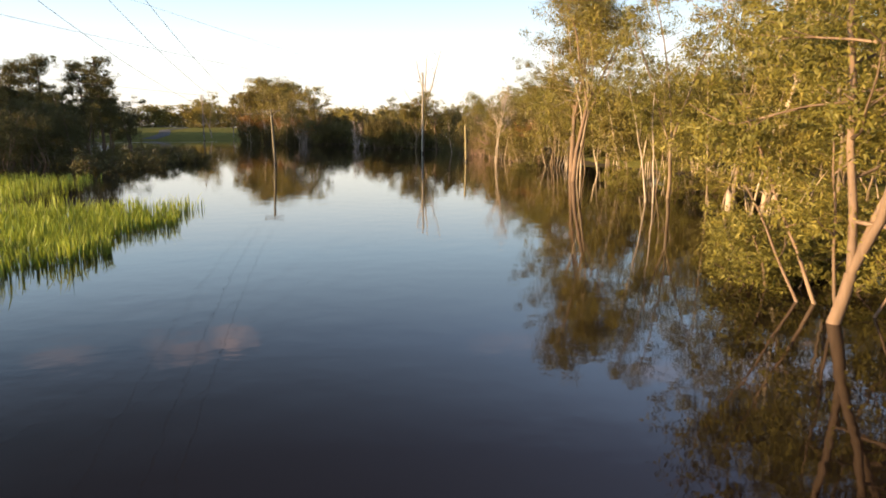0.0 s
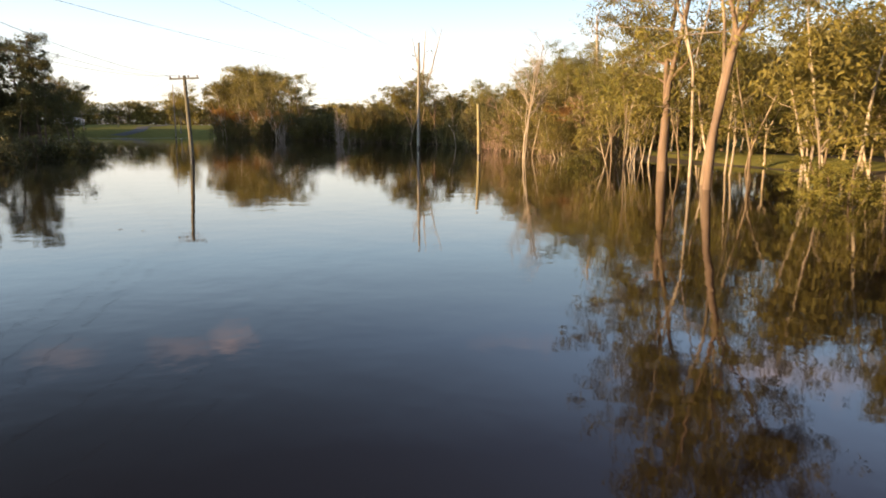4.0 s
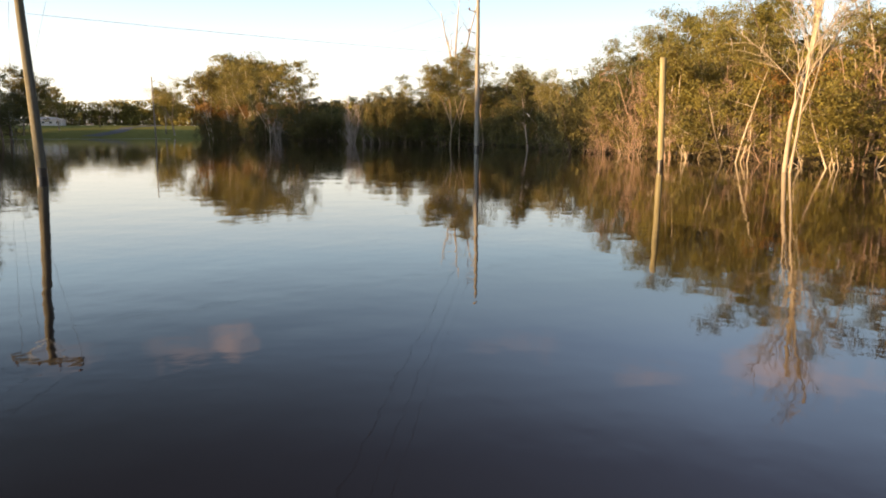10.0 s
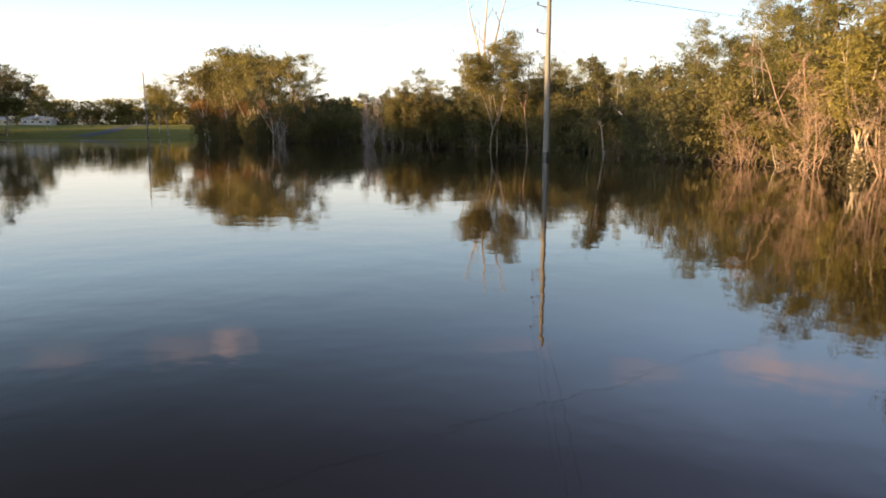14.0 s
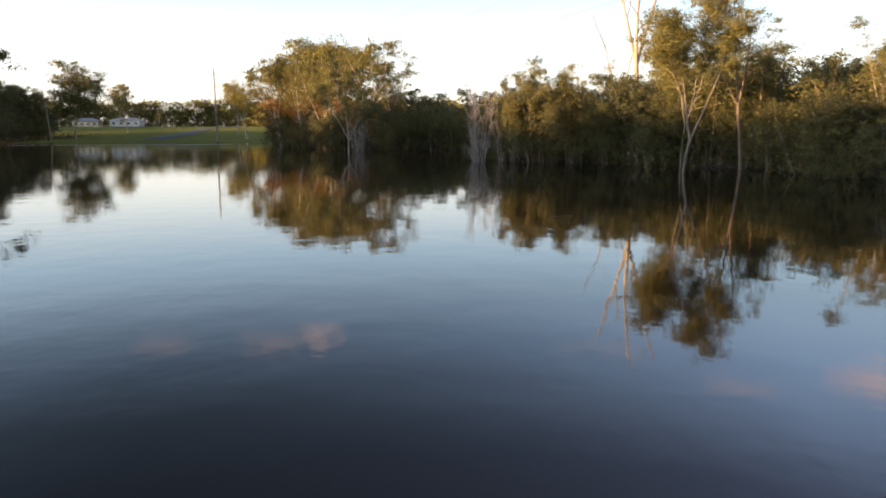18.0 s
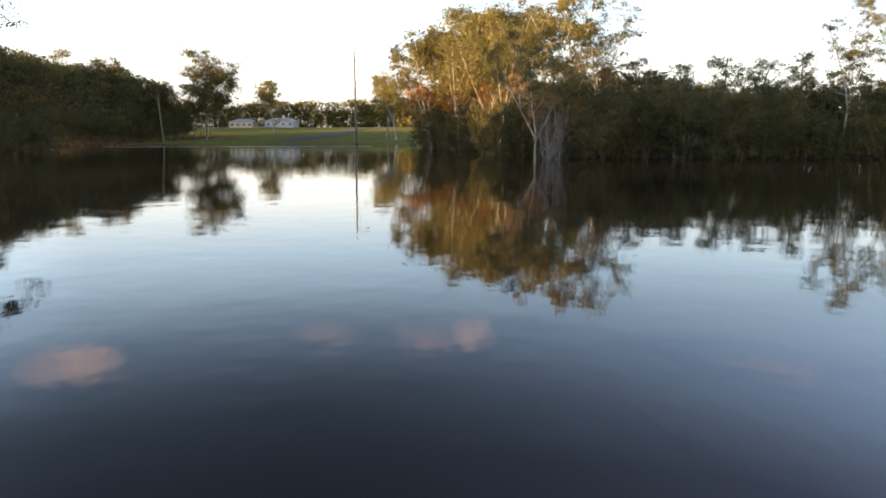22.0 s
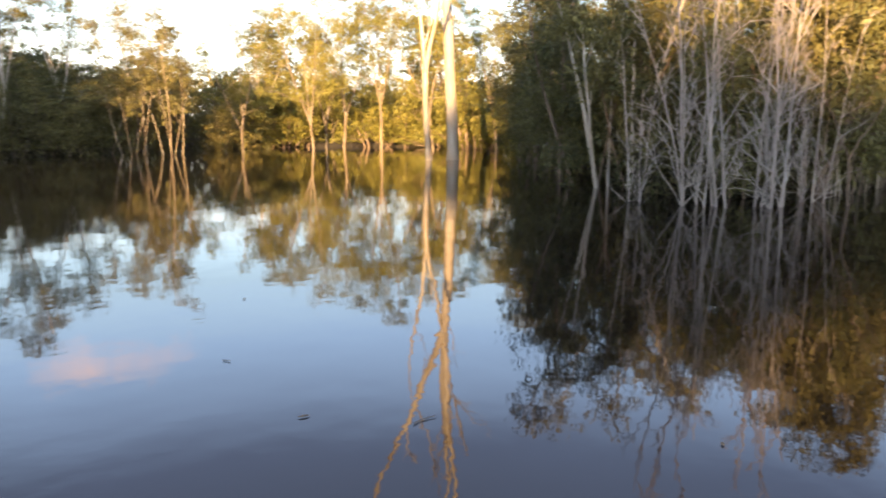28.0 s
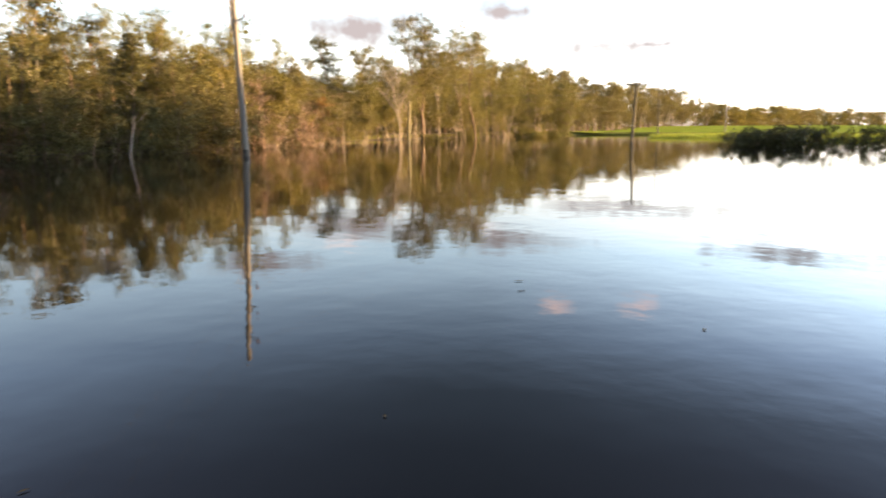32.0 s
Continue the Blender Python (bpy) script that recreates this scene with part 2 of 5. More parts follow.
MAT["reed"] = leaf_material("green_reeds", (0.11, 0.15, 0.02), (0.24, 0.30, 0.04), (0.42, 0.42, 0.08), 0.45)
MAT["bark_pale"] = surface("pale_gum_bark", [(0.25, (0.13, 0.10, 0.075)), (0.5, (0.27, 0.22, 0.165)), (0.75, (0.42, 0.36, 0.28))], 1.6, 0.8, 0.4, 0.02, (1, 1, 0.35))
MAT["bark_mixed"] = surface("patchy_gum_bark", [(0.25, (0.075, 0.052, 0.034)), (0.48, (0.14, 0.105, 0.072)), (0.62, (0.23, 0.185, 0.13)), (0.8, (0.34, 0.29, 0.22))], 1.3, 0.85, 0.6, 0.03, (1, 1, 0.4), 7.0)
MAT["bark_brown"] = surface("brown_bark", [(0.25, (0.07, 0.05, 0.035)), (0.55, (0.145, 0.10, 0.07)), (0.8, (0.24, 0.175, 0.12))], 2.2, 0.9, 0.6, 0.03, (1, 1, 0.25))
MAT["bark_paper"] = surface("paperbark", [(0.2, (0.14, 0.11, 0.085)), (0.5, (0.27, 0.225, 0.18)), (0.8, (0.43, 0.38, 0.32))], 2.6, 0.9, 0.5, 0.03, (1, 1, 0.3))
MAT["bark_grey"] = surface("grey_dead_wood", [(0.25, (0.14, 0.11, 0.095)), (0.6, (0.26, 0.215, 0.185)), (0.85, (0.38, 0.33, 0.285))], 2.0, 0.85, 0.4, 0.02, (1, 1, 0.3))
MAT["bark_dry"] = surface("dry_reddish_twigs", [(0.25, (0.16, 0.105, 0.078)), (0.6, (0.28, 0.19, 0.145)), (0.85, (0.38, 0.275, 0.20))], 2.0, 0.9, 0.3, 0.01, (1, 1, 0.3))
MAT["pole"] = surface("weathered_pole_timber", [(0.25, (0.055, 0.052, 0.038)), (0.55, (0.105, 0.095, 0.07)), (0.8, (0.17, 0.15, 0.115))], 5.0, 0.85, 0.5, 0.01, (3, 3, 0.12))
MAT["pole_grey"] = surface("grey_pole_timber", [(0.25, (0.12, 0.105, 0.085)), (0.55, (0.20, 0.18, 0.15)), (0.8, (0.29, 0.265, 0.225))], 5.0, 0.85, 0.5, 0.01, (3, 3, 0.12))
MAT["post"] = surface("pale_post_timber", [(0.25, (0.12, 0.10, 0.055)), (0.55, (0.21, 0.18, 0.10)), (0.8, (0.30, 0.265, 0.16))], 4.0, 0.85, 0.4, 0.01, (3, 3, 0.15))
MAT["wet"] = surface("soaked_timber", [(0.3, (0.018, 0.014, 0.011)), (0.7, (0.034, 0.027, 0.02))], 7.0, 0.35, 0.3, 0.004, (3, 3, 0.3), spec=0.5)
MAT["porcelain"] = surface("brown_porcelain", [(0.3, (0.10, 0.05, 0.03)), (0.7, (0.14, 0.08, 0.05))], 6.0, 0.25, 0.0, spec=0.5)
MAT["steel"] = surface("galvanised_steel", [(0.3, (0.30, 0.30, 0.30)), (0.7, (0.42, 0.42, 0.42))], 6.0, 0.45, 0.0, metal=0.8)
MAT["wire"] = surface("dull_wire", [(0.3, (0.08, 0.08, 0.08)), (0.7, (0.12, 0.12, 0.12))], 2.0, 0.6, 0.0, metal=0.4)
MAT["ground"] = surface("grassy_ground", [(0.25, (0.10, 0.105, 0.034)), (0.5, (0.16, 0.158, 0.05)), (0.75, (0.22, 0.20, 0.072))], 0.35, 1.0, 0.5, 0.15, (1, 1, 1), 8.0, spec=0.0)
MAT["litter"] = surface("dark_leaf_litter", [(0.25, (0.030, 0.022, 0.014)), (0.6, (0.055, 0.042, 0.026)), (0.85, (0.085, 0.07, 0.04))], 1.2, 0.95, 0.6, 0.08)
MAT["road"] = surface("asphalt", [(0.3, (0.045, 0.045, 0.048)), (0.7, (0.075, 0.073, 0.072))], 3.0, 0.9, 0.3, 0.01)
MAT["wall_white"] = surface("white_weatherboard", [(0.3, (0.34, 0.32, 0.29)), (0.7, (0.46, 0.43, 0.40))], 1.5, 0.7, 0.1, 0.01)
MAT["wall_cream"] = surface("cream_render", [(0.3, (0.40, 0.32, 0.20)), (0.7, (0.52, 0.42, 0.28))], 1.5, 0.8, 0.1, 0.01)
MAT["roof"] = surface("roof_sheet", [(0.3, (0.24, 0.22, 0.21)), (0.7, (0.34, 0.31, 0.29))], 2.0, 0.6, 0.1, 0.01)
MAT["glass"] = surface("dark_window_glass", [(0.3, (0.02, 0.025, 0.03)), (0.7, (0.04, 0.045, 0.05))], 2.0, 0.08, 0.0, spec=0.6)


# ---- helpers of this scene ----
def mesh_from(name, verts, faces, material):
    me = bpy.data.meshes.new(name)
    verts = np.asarray(verts, dtype=np.float64)
    if isinstance(faces, np.ndarray):
        k = faces.shape[1]
        me.vertices.add(len(verts))
        me.vertices.foreach_set("co", verts.ravel())
        me.loops.add(faces.size)
        me.loops.foreach_set("vertex_index", faces.ravel().astype(np.int32))
        me.polygons.add(len(faces))
        me.polygons.foreach_set("loop_start", np.arange(0, faces.size, k, dtype=np.int32))
        me.polygons.foreach_set("loop_total", np.full(len(faces), k, dtype=np.int32))
        me.update(calc_edges=True)
    else:
        me.from_pydata([tuple(v) for v in verts], [], faces)
    me.materials.append(material)
    return me


def smooth(me):
    me.polygons.foreach_set("use_smooth", np.ones(len(me.polygons), dtype=bool))
    return me


def thing(name, m, label, category, group="", kind=""):
    ob = new(name)
    ob.matrix_basis = m
    ob.empty_display_size = 0.3
    return tagged(ob, label, category, group, kind)


def child(name, me, parent, label="", m=None):
    ob = new(name, me)
    ob.parent = parent
    if m is not None:
        ob.matrix_basis = m
    return tagged(ob, label)


def part(name, bm, material, parent, label="", m=None, soft=False):
    me = bpy.data.meshes.new(name)
    bm.to_mesh(me)
    bm.free()
    me.materials.append(material)
    if soft:
        smooth(me)
    return child(name, me, parent, label, m)


def tube_arrays(points, radii, sides=6):
    """Vertices and quads of a tapered tube along points."""
    p = np.asarray(points, float)
    d = np.gradient(p, axis=0)
    d /= np.linalg.norm(d, axis=1, keepdims=True) + 1e-9
    ref = np.array([1.0, 0.13, 0.07]) if abs(d[0, 0]) < 0.8 else np.array([0.1, 1.0, 0.05])
    u = np.cross(d, ref)
    u /= np.linalg.norm(u, axis=1, keepdims=True) + 1e-9
    v = np.cross(d, u)
    a = np.linspace(0, 2 * np.pi, sides, endpoint=False)
    ring = (u[:, None] * np.cos(a)[None, :, None] + v[:, None] * np.sin(a)[None, :, None]) * np.asarray(radii)[:, None, None]
    verts = (p[:, None] + ring).reshape(-1, 3)
    n = len(p)
    i, j = np.meshgrid(np.arange(n - 1), np.arange(sides), indexing="ij")
    j2 = (j + 1) % sides
    quads = np.stack([i * sides + j, i * sides + j2, (i + 1) * sides + j2, (i + 1) * sides + j], -1).reshape(-1, 4)
    return verts, quads


def tubes_mesh(name, tubes, material):
    vs, qs, k = [], [], 0
    for pts, rad, sides in tubes:
        v, q = tube_arrays(pts, rad, sides)
        vs.append(v)
        qs.append(q + k)
        k += len(v)
    return smooth(mesh_from(name, np.concatenate(vs), np.concatenate(qs), material))


def box_bm(bm, cx, cy, cz, sx, sy, sz, bevel=0.0):
    made = bmesh.ops.create_cube(bm, size=1.0, matrix=Matrix.Translation((cx, cy, cz)) @ Matrix.Diagonal((sx, sy, sz, 1)))
    if bevel:
        edges = list({e for v in made["verts"] for e in v.link_edges})
        bmesh.ops.bevel(bm, geom=edges, offset=bevel, segments=1, affect="EDGES")


# ---- ground and water ----
FLOOD = [(27, -60), (28, -40), (31, -14), (34, 8), (33, 40), (29, 58), (23, 76), (23, 95), (22, 112), (18, 124), (12, 132), (3, 138), (-2, 141),
         (-3, 144), (1, 147), (9, 151), (19, 157), (30, 164), (36, 176), (34, 186), (28, 190), (10, 187), (-4, 184), (-20, 180), (-24, 183), (-33, 200),
         (-46, 220), (-54, 240), (-60, 262), (-62, 318), (-83, 290), (-115, 258), (-118, 244), (-108, 222), (-103, 205), (-92, 185), (-88, 158),
         (-112, 124), (-112, 14), (-105, -60)]


def beyond_flood(x, y):
    """Metres outside the flooded basin; 0 inside it."""
    inside, best = False, 1e9
    for (ax, ay), (bx, by) in zip(FLOOD, FLOOD[1:] + FLOOD[:1]):
        if (ay > y) != (by > y) and x < ax + (bx - ax) * (y - ay) / (by - ay):
            inside = not inside
        t = max(0.0, min(1.0, ((x - ax) * (bx - ax) + (y - ay) * (by - ay)) / ((bx - ax) ** 2 + (by - ay) ** 2)))
        best = min(best, math.hypot(x - ax - t * (bx - ax), y - ay - t * (by - ay)))
    return 0.0 if inside else best


def ground_z(x, y):
    z = -1.4 + min(0.24 * beyond_flood(x, y), 2.1)
    edge = 250 + (x + 115) * 1.03 if x > -115 else 250
    edge = min(edge, 318)
    if y > edge:
        z = max(z, -0.02 + min(0.03 * (y - edge), 6.5))
    elif y > edge - 25:
        z = max(z, -0.02 - 0.055 * (edge - y))
    if x < -112:
        z = max(z, min(0.05 * (-112 - x), 6.0) - 0.3)
    if x > 55:
        z = max(z, min(0.04 * (x - 55), 5.0) - 0.3)
    rim = 26 + 9 * noise.noise((x * 0.045, 7.3, 0)) + 4 * noise.noise((x * 0.16, 2.1, 0))
    f = max(0.0, min(1.0, (rim - y) / 26)) * max(0.0, min(1.0, (3 - x) / 10))
    if f > 0:
        z = max(z, -1.4 + (0.9 + min(0.020 * max(0, -24 - x) + 0.012 * max(0, -10 - y), 3.0)) * f * f * (3 - 2 * f))
    if y < -75:
        z = max(z, -0.4 + min(0.02 * (-75 - y), 3.0))
    return z


def axis_steps(lo, hi, inner_lo, inner_hi, fine, grow=1.35):
    mid = list(np.arange(inner_lo, inner_hi + 0.1, fine))
    up, s, v = [], fine, inner_hi
    while v < hi:
        s *= grow
        v += s
        up.append(min(v, hi))
    dn, s, v = [], fine, inner_lo
    while v > lo:
        s *= grow
        v -= s
        dn.append(max(v, lo))
    return np.array(dn[::-1] + mid + up)


xs = axis_steps(-4000, 4000, -140, 70, 3.0)
ys = axis_steps(-4000, 4000, -90, 330, 3.0)
gv = []
for yy in ys:
    for xx in xs:
        zz = ground_z(xx, yy)
        gv.append((xx, yy, zz + 0.12 * noise.noise((xx * 0.05, yy * 0.05, 0)) * (1 if abs(zz) > 0.06 else 0)))
nx = len(xs)
gi, gj = np.meshgrid(np.arange(len(ys) - 1), np.arange(nx - 1), indexing="ij")
gq = np.stack([gi * nx + gj, gi * nx + gj + 1, (gi + 1) * nx + gj + 1, (gi + 1) * nx + gj], -1).reshape(-1, 4)
ground = tagged(new("ground", smooth(mesh_from("ground", gv, gq, MAT["ground"]))),
                "grassy ground sloping into the brown flood water", "ground", kind="structure")
water = tagged(new("water", mesh_from("water", [(-900, -700, 0), (900, -700, 0), (900, 900, 0), (-900, 900, 0)],
                                      np.array([[0, 1, 2, 3]]), MAT["water"])),
               "still brown flood water mirroring trees and sky", "water", kind="structure")

# bright crop field in the south
fx, fy = np.linspace(-420, 34, 40), np.linspace(-640, -66, 50)
fv = [(x, y, ground_z(x, y) + 0.25 + 0.2 * noise.noise((x * 0.05, y * 0.05, 3.0))) for y in fy for x in fx]
fi, fj = np.meshgrid(np.arange(49), np.arange(39), indexing="ij")
fq = np.stack([fi * 40 + fj, fi * 40 + fj + 1, (fi + 1) * 40 + fj + 1, (fi + 1) * 40 + fj], -1).reshape(-1, 4)
MAT["crop"] = surface("young_crop", [(0.25, (0.15, 0.20, 0.03)), (0.5, (0.24, 0.30, 0.045)), (0.75, (0.34, 0.37, 0.07))], 0.25, 1.0, 0.5, 0.15, (1, 1, 1), 8.0, spec=0.0)
tagged(new("crop_field", smooth(mesh_from("crop_field", fv, fq, MAT["crop"]))), "bright green crop field beyond the flood", "field", kind="structure")

# ---- trees ----
def bend_line(rng, start, way, length, steps, wander, lift):
    p = np.array(start, float)
    d = np.array(way, float)
    d /= np.linalg.norm(d)
    pts = [p.copy()]
    for _ in range(steps):
        d = d + rng.normal(0, wander, 3) + np.array([0, 0, lift])
        d /= np.linalg.norm(d)
        p = p + d * length / steps
        pts.append(p.copy())
    return np.array(pts), d


def tree_frame(rng, height, stems=1, radius=0.16, clear=0.4, limbs=7, reach=0.33, spread=0.12, lean=(0, 0), wander=0.05, twigs=4, rise=0.5,
               fork=0, foot=0.25, twig_r=0.4, opening=1.0, low_bare=0.08):
    """The wood of a tree, stem by stem: a trunk with its limbs, each limb with its twigs, all as points and radii; and the places of leaf clumps."""
    wood, tips = [], []
    for s in range(stems):
        a = rng.uniform(0, 2 * np.pi)
        out = spread * (0.4 + rng.random()) if stems > 1 else spread * 0.3
        way = (lean[0] + out * np.cos(a), lean[1] + out * np.sin(a), 1.0)
        h = height * (1.0 if s == 0 else rng.uniform(0.68, 1.0))
        fr = foot * rng.random() ** 0.6 * stems ** 0.5
        base = (0.0, 0.0, 0.0) if stems == 1 else (np.cos(a) * fr, np.sin(a) * fr, 0)
        r0 = radius * (1.0 if s == 0 else rng.uniform(0.55, 0.95))
        axes, mains = [], []
        if fork:
            cut = clear * rng.uniform(0.75, 1.0)
            pts, d = bend_line(rng, base, way, h * cut, 6, wander, 0.02)
            rad = r0 * np.linspace(1, 0.72, len(pts))
            rad[0] *= 1.4
            mains.append((pts, rad, 9))
            b0 = rng.uniform(0, 2 * np.pi)
            for k in range(fork):
                b = b0 + 2 * np.pi * k / fork + rng.uniform(-0.4, 0.4)
                sp = rng.uniform(0.25, 0.6) * opening
                lp, _ = bend_line(rng, pts[-1], d + sp * np.array([np.cos(b), np.sin(b), 0.1]), h * (0.96 - cut) * (1.0 if k == 0 else rng.uniform(0.7, 1.0)), 8, wander * 1.6, 0.05)
                lr = r0 * rng.uniform(0.5, 0.66) * np.linspace(1, 0.2, 9) ** 0.8
                mains.append((lp, lr, 7))
                axes.append((lp, lr, low_bare))
        else:
            pts, d = bend_line(rng, base, way, h * 0.95, 10, wander, 0.02)
            rad = r0 * np.linspace(1, 0.22, len(pts)) ** 0.8
            rad[0] *= 1.35
            mains.append((pts, rad, 8))
            axes.append((pts, rad, clear))
        boughs = []
        n_all = limbs if stems == 1 else max(2, limbs // 2)
        for pts, rad, low in axes:
            n = max(2, round(n_all / len(axes)))
            m = len(pts) - 1
            tips.append(pts[-1])
            tips.append(pts[-2] + rng.normal(0, 0.15, 3))
            tips.append(pts[-3] + rng.normal(0, 0.25, 3))
            for k in range(n):
                f = low + (1 - low) * (k + rng.random()) / n * 0.97
                i = min(int(f * m), m - 1)
                at = pts[i] + (pts[i + 1] - pts[i]) * (f * m - i)
                b = rng.uniform(0, 2 * np.pi)
                ln = height * reach * (1.15 - 0.75 * (f - low) / (1 - low + 1e-6)) * rng.uniform(0.6, 1.2)
                lp, ld = bend_line(rng, at, (np.cos(b), np.sin(b), rise * rng.uniform(0.4, 1.5)), ln, 5, 0.17, 0.07)
                lr = max(0.018, rad[i] * 0.5)
                fine = []
                tips.append(lp[-1])
                tips.append(lp[3] + rng.normal(0, 0.25, 3))
                tips.append(lp[2] + rng.normal(0, 0.3, 3))
                for _ in range(twigs):
                    j = rng.integers(2, 6)
                    b2 = rng.uniform(0, 2 * np.pi)
                    tl = ln * rng.uniform(0.25, 0.55)
                    tp, _ = bend_line(rng, lp[j], ld + 0.9 * np.array([np.cos(b2), np.sin(b2), rng.uniform(-0.3, 0.6)]), tl, 3, 0.18, 0.02)
                    fine.append((tp, max(0.010, lr * twig_r) * np.linspace(1, 0.4, 4), 4))
                    tips.append(tp[-1])
                boughs.append(((lp, lr * np.linspace(1, 0.3, 6), 5), fine))
        wood.append((mains, boughs))
    return wood, np.array(tips)


def leaf_arrays(rng, centres, sizes, per, length, droop=0.5, flat=0.65, lobes=1):
    """Pointed leaves on the lobes of soft clumps round the centres, facing outwards and hanging a little."""
    centres, sizes = np.asarray(centres), np.asarray(sizes)
    if lobes > 1:
        off = rng.normal(0, 1, (len(centres), lobes, 3))
        off *= (rng.uniform(0.35, 0.95, (len(centres), lobes)) / (np.linalg.norm(off, axis=2) + 1e-9))[:, :, None]
        off[:, :, 2] *= flat
        centres = (centres[:, None] + off * sizes[:, None, None]).reshape(-1, 3)
        sizes = np.repeat(sizes, lobes) * rng.uniform(0.38, 0.62, len(centres))
        per = max(1, per // lobes)
    n = len(centres) * per
    c = np.repeat(centres, per, 0)
    s = np.repeat(sizes, per)
    v = rng.normal(0, 1, (n, 3))
    v *= (rng.random(n) ** 0.4 / (np.linalg.norm(v, axis=1) + 1e-9))[:, None]
    out = v / (np.linalg.norm(v, axis=1, keepdims=True) + 1e-9) + rng.normal(0, 0.38, (n, 3))
    out[:, 2] += 0.25
    v[:, 2] *= flat
    at = c + v * s[:, None]
    way = rng.normal(0, 1, (n, 3))
    way[:, 2] -= droop * 1.8
    side = np.cross(way, out)
    side /= np.linalg.norm(side, axis=1, keepdims=True) + 1e-9
    way = np.cross(out, side)
    way /= np.linalg.norm(way, axis=1, keepdims=True) + 1e-9
    ln = length * rng.uniform(0.6, 1.35, n)[:, None]
    wd = ln * rng.uniform(0.13, 0.24, n)[:, None]
    return np.stack([at + side * wd * 1.1, at - side * wd * 0.6 + way * ln * 0.25, at + way * ln], 1)


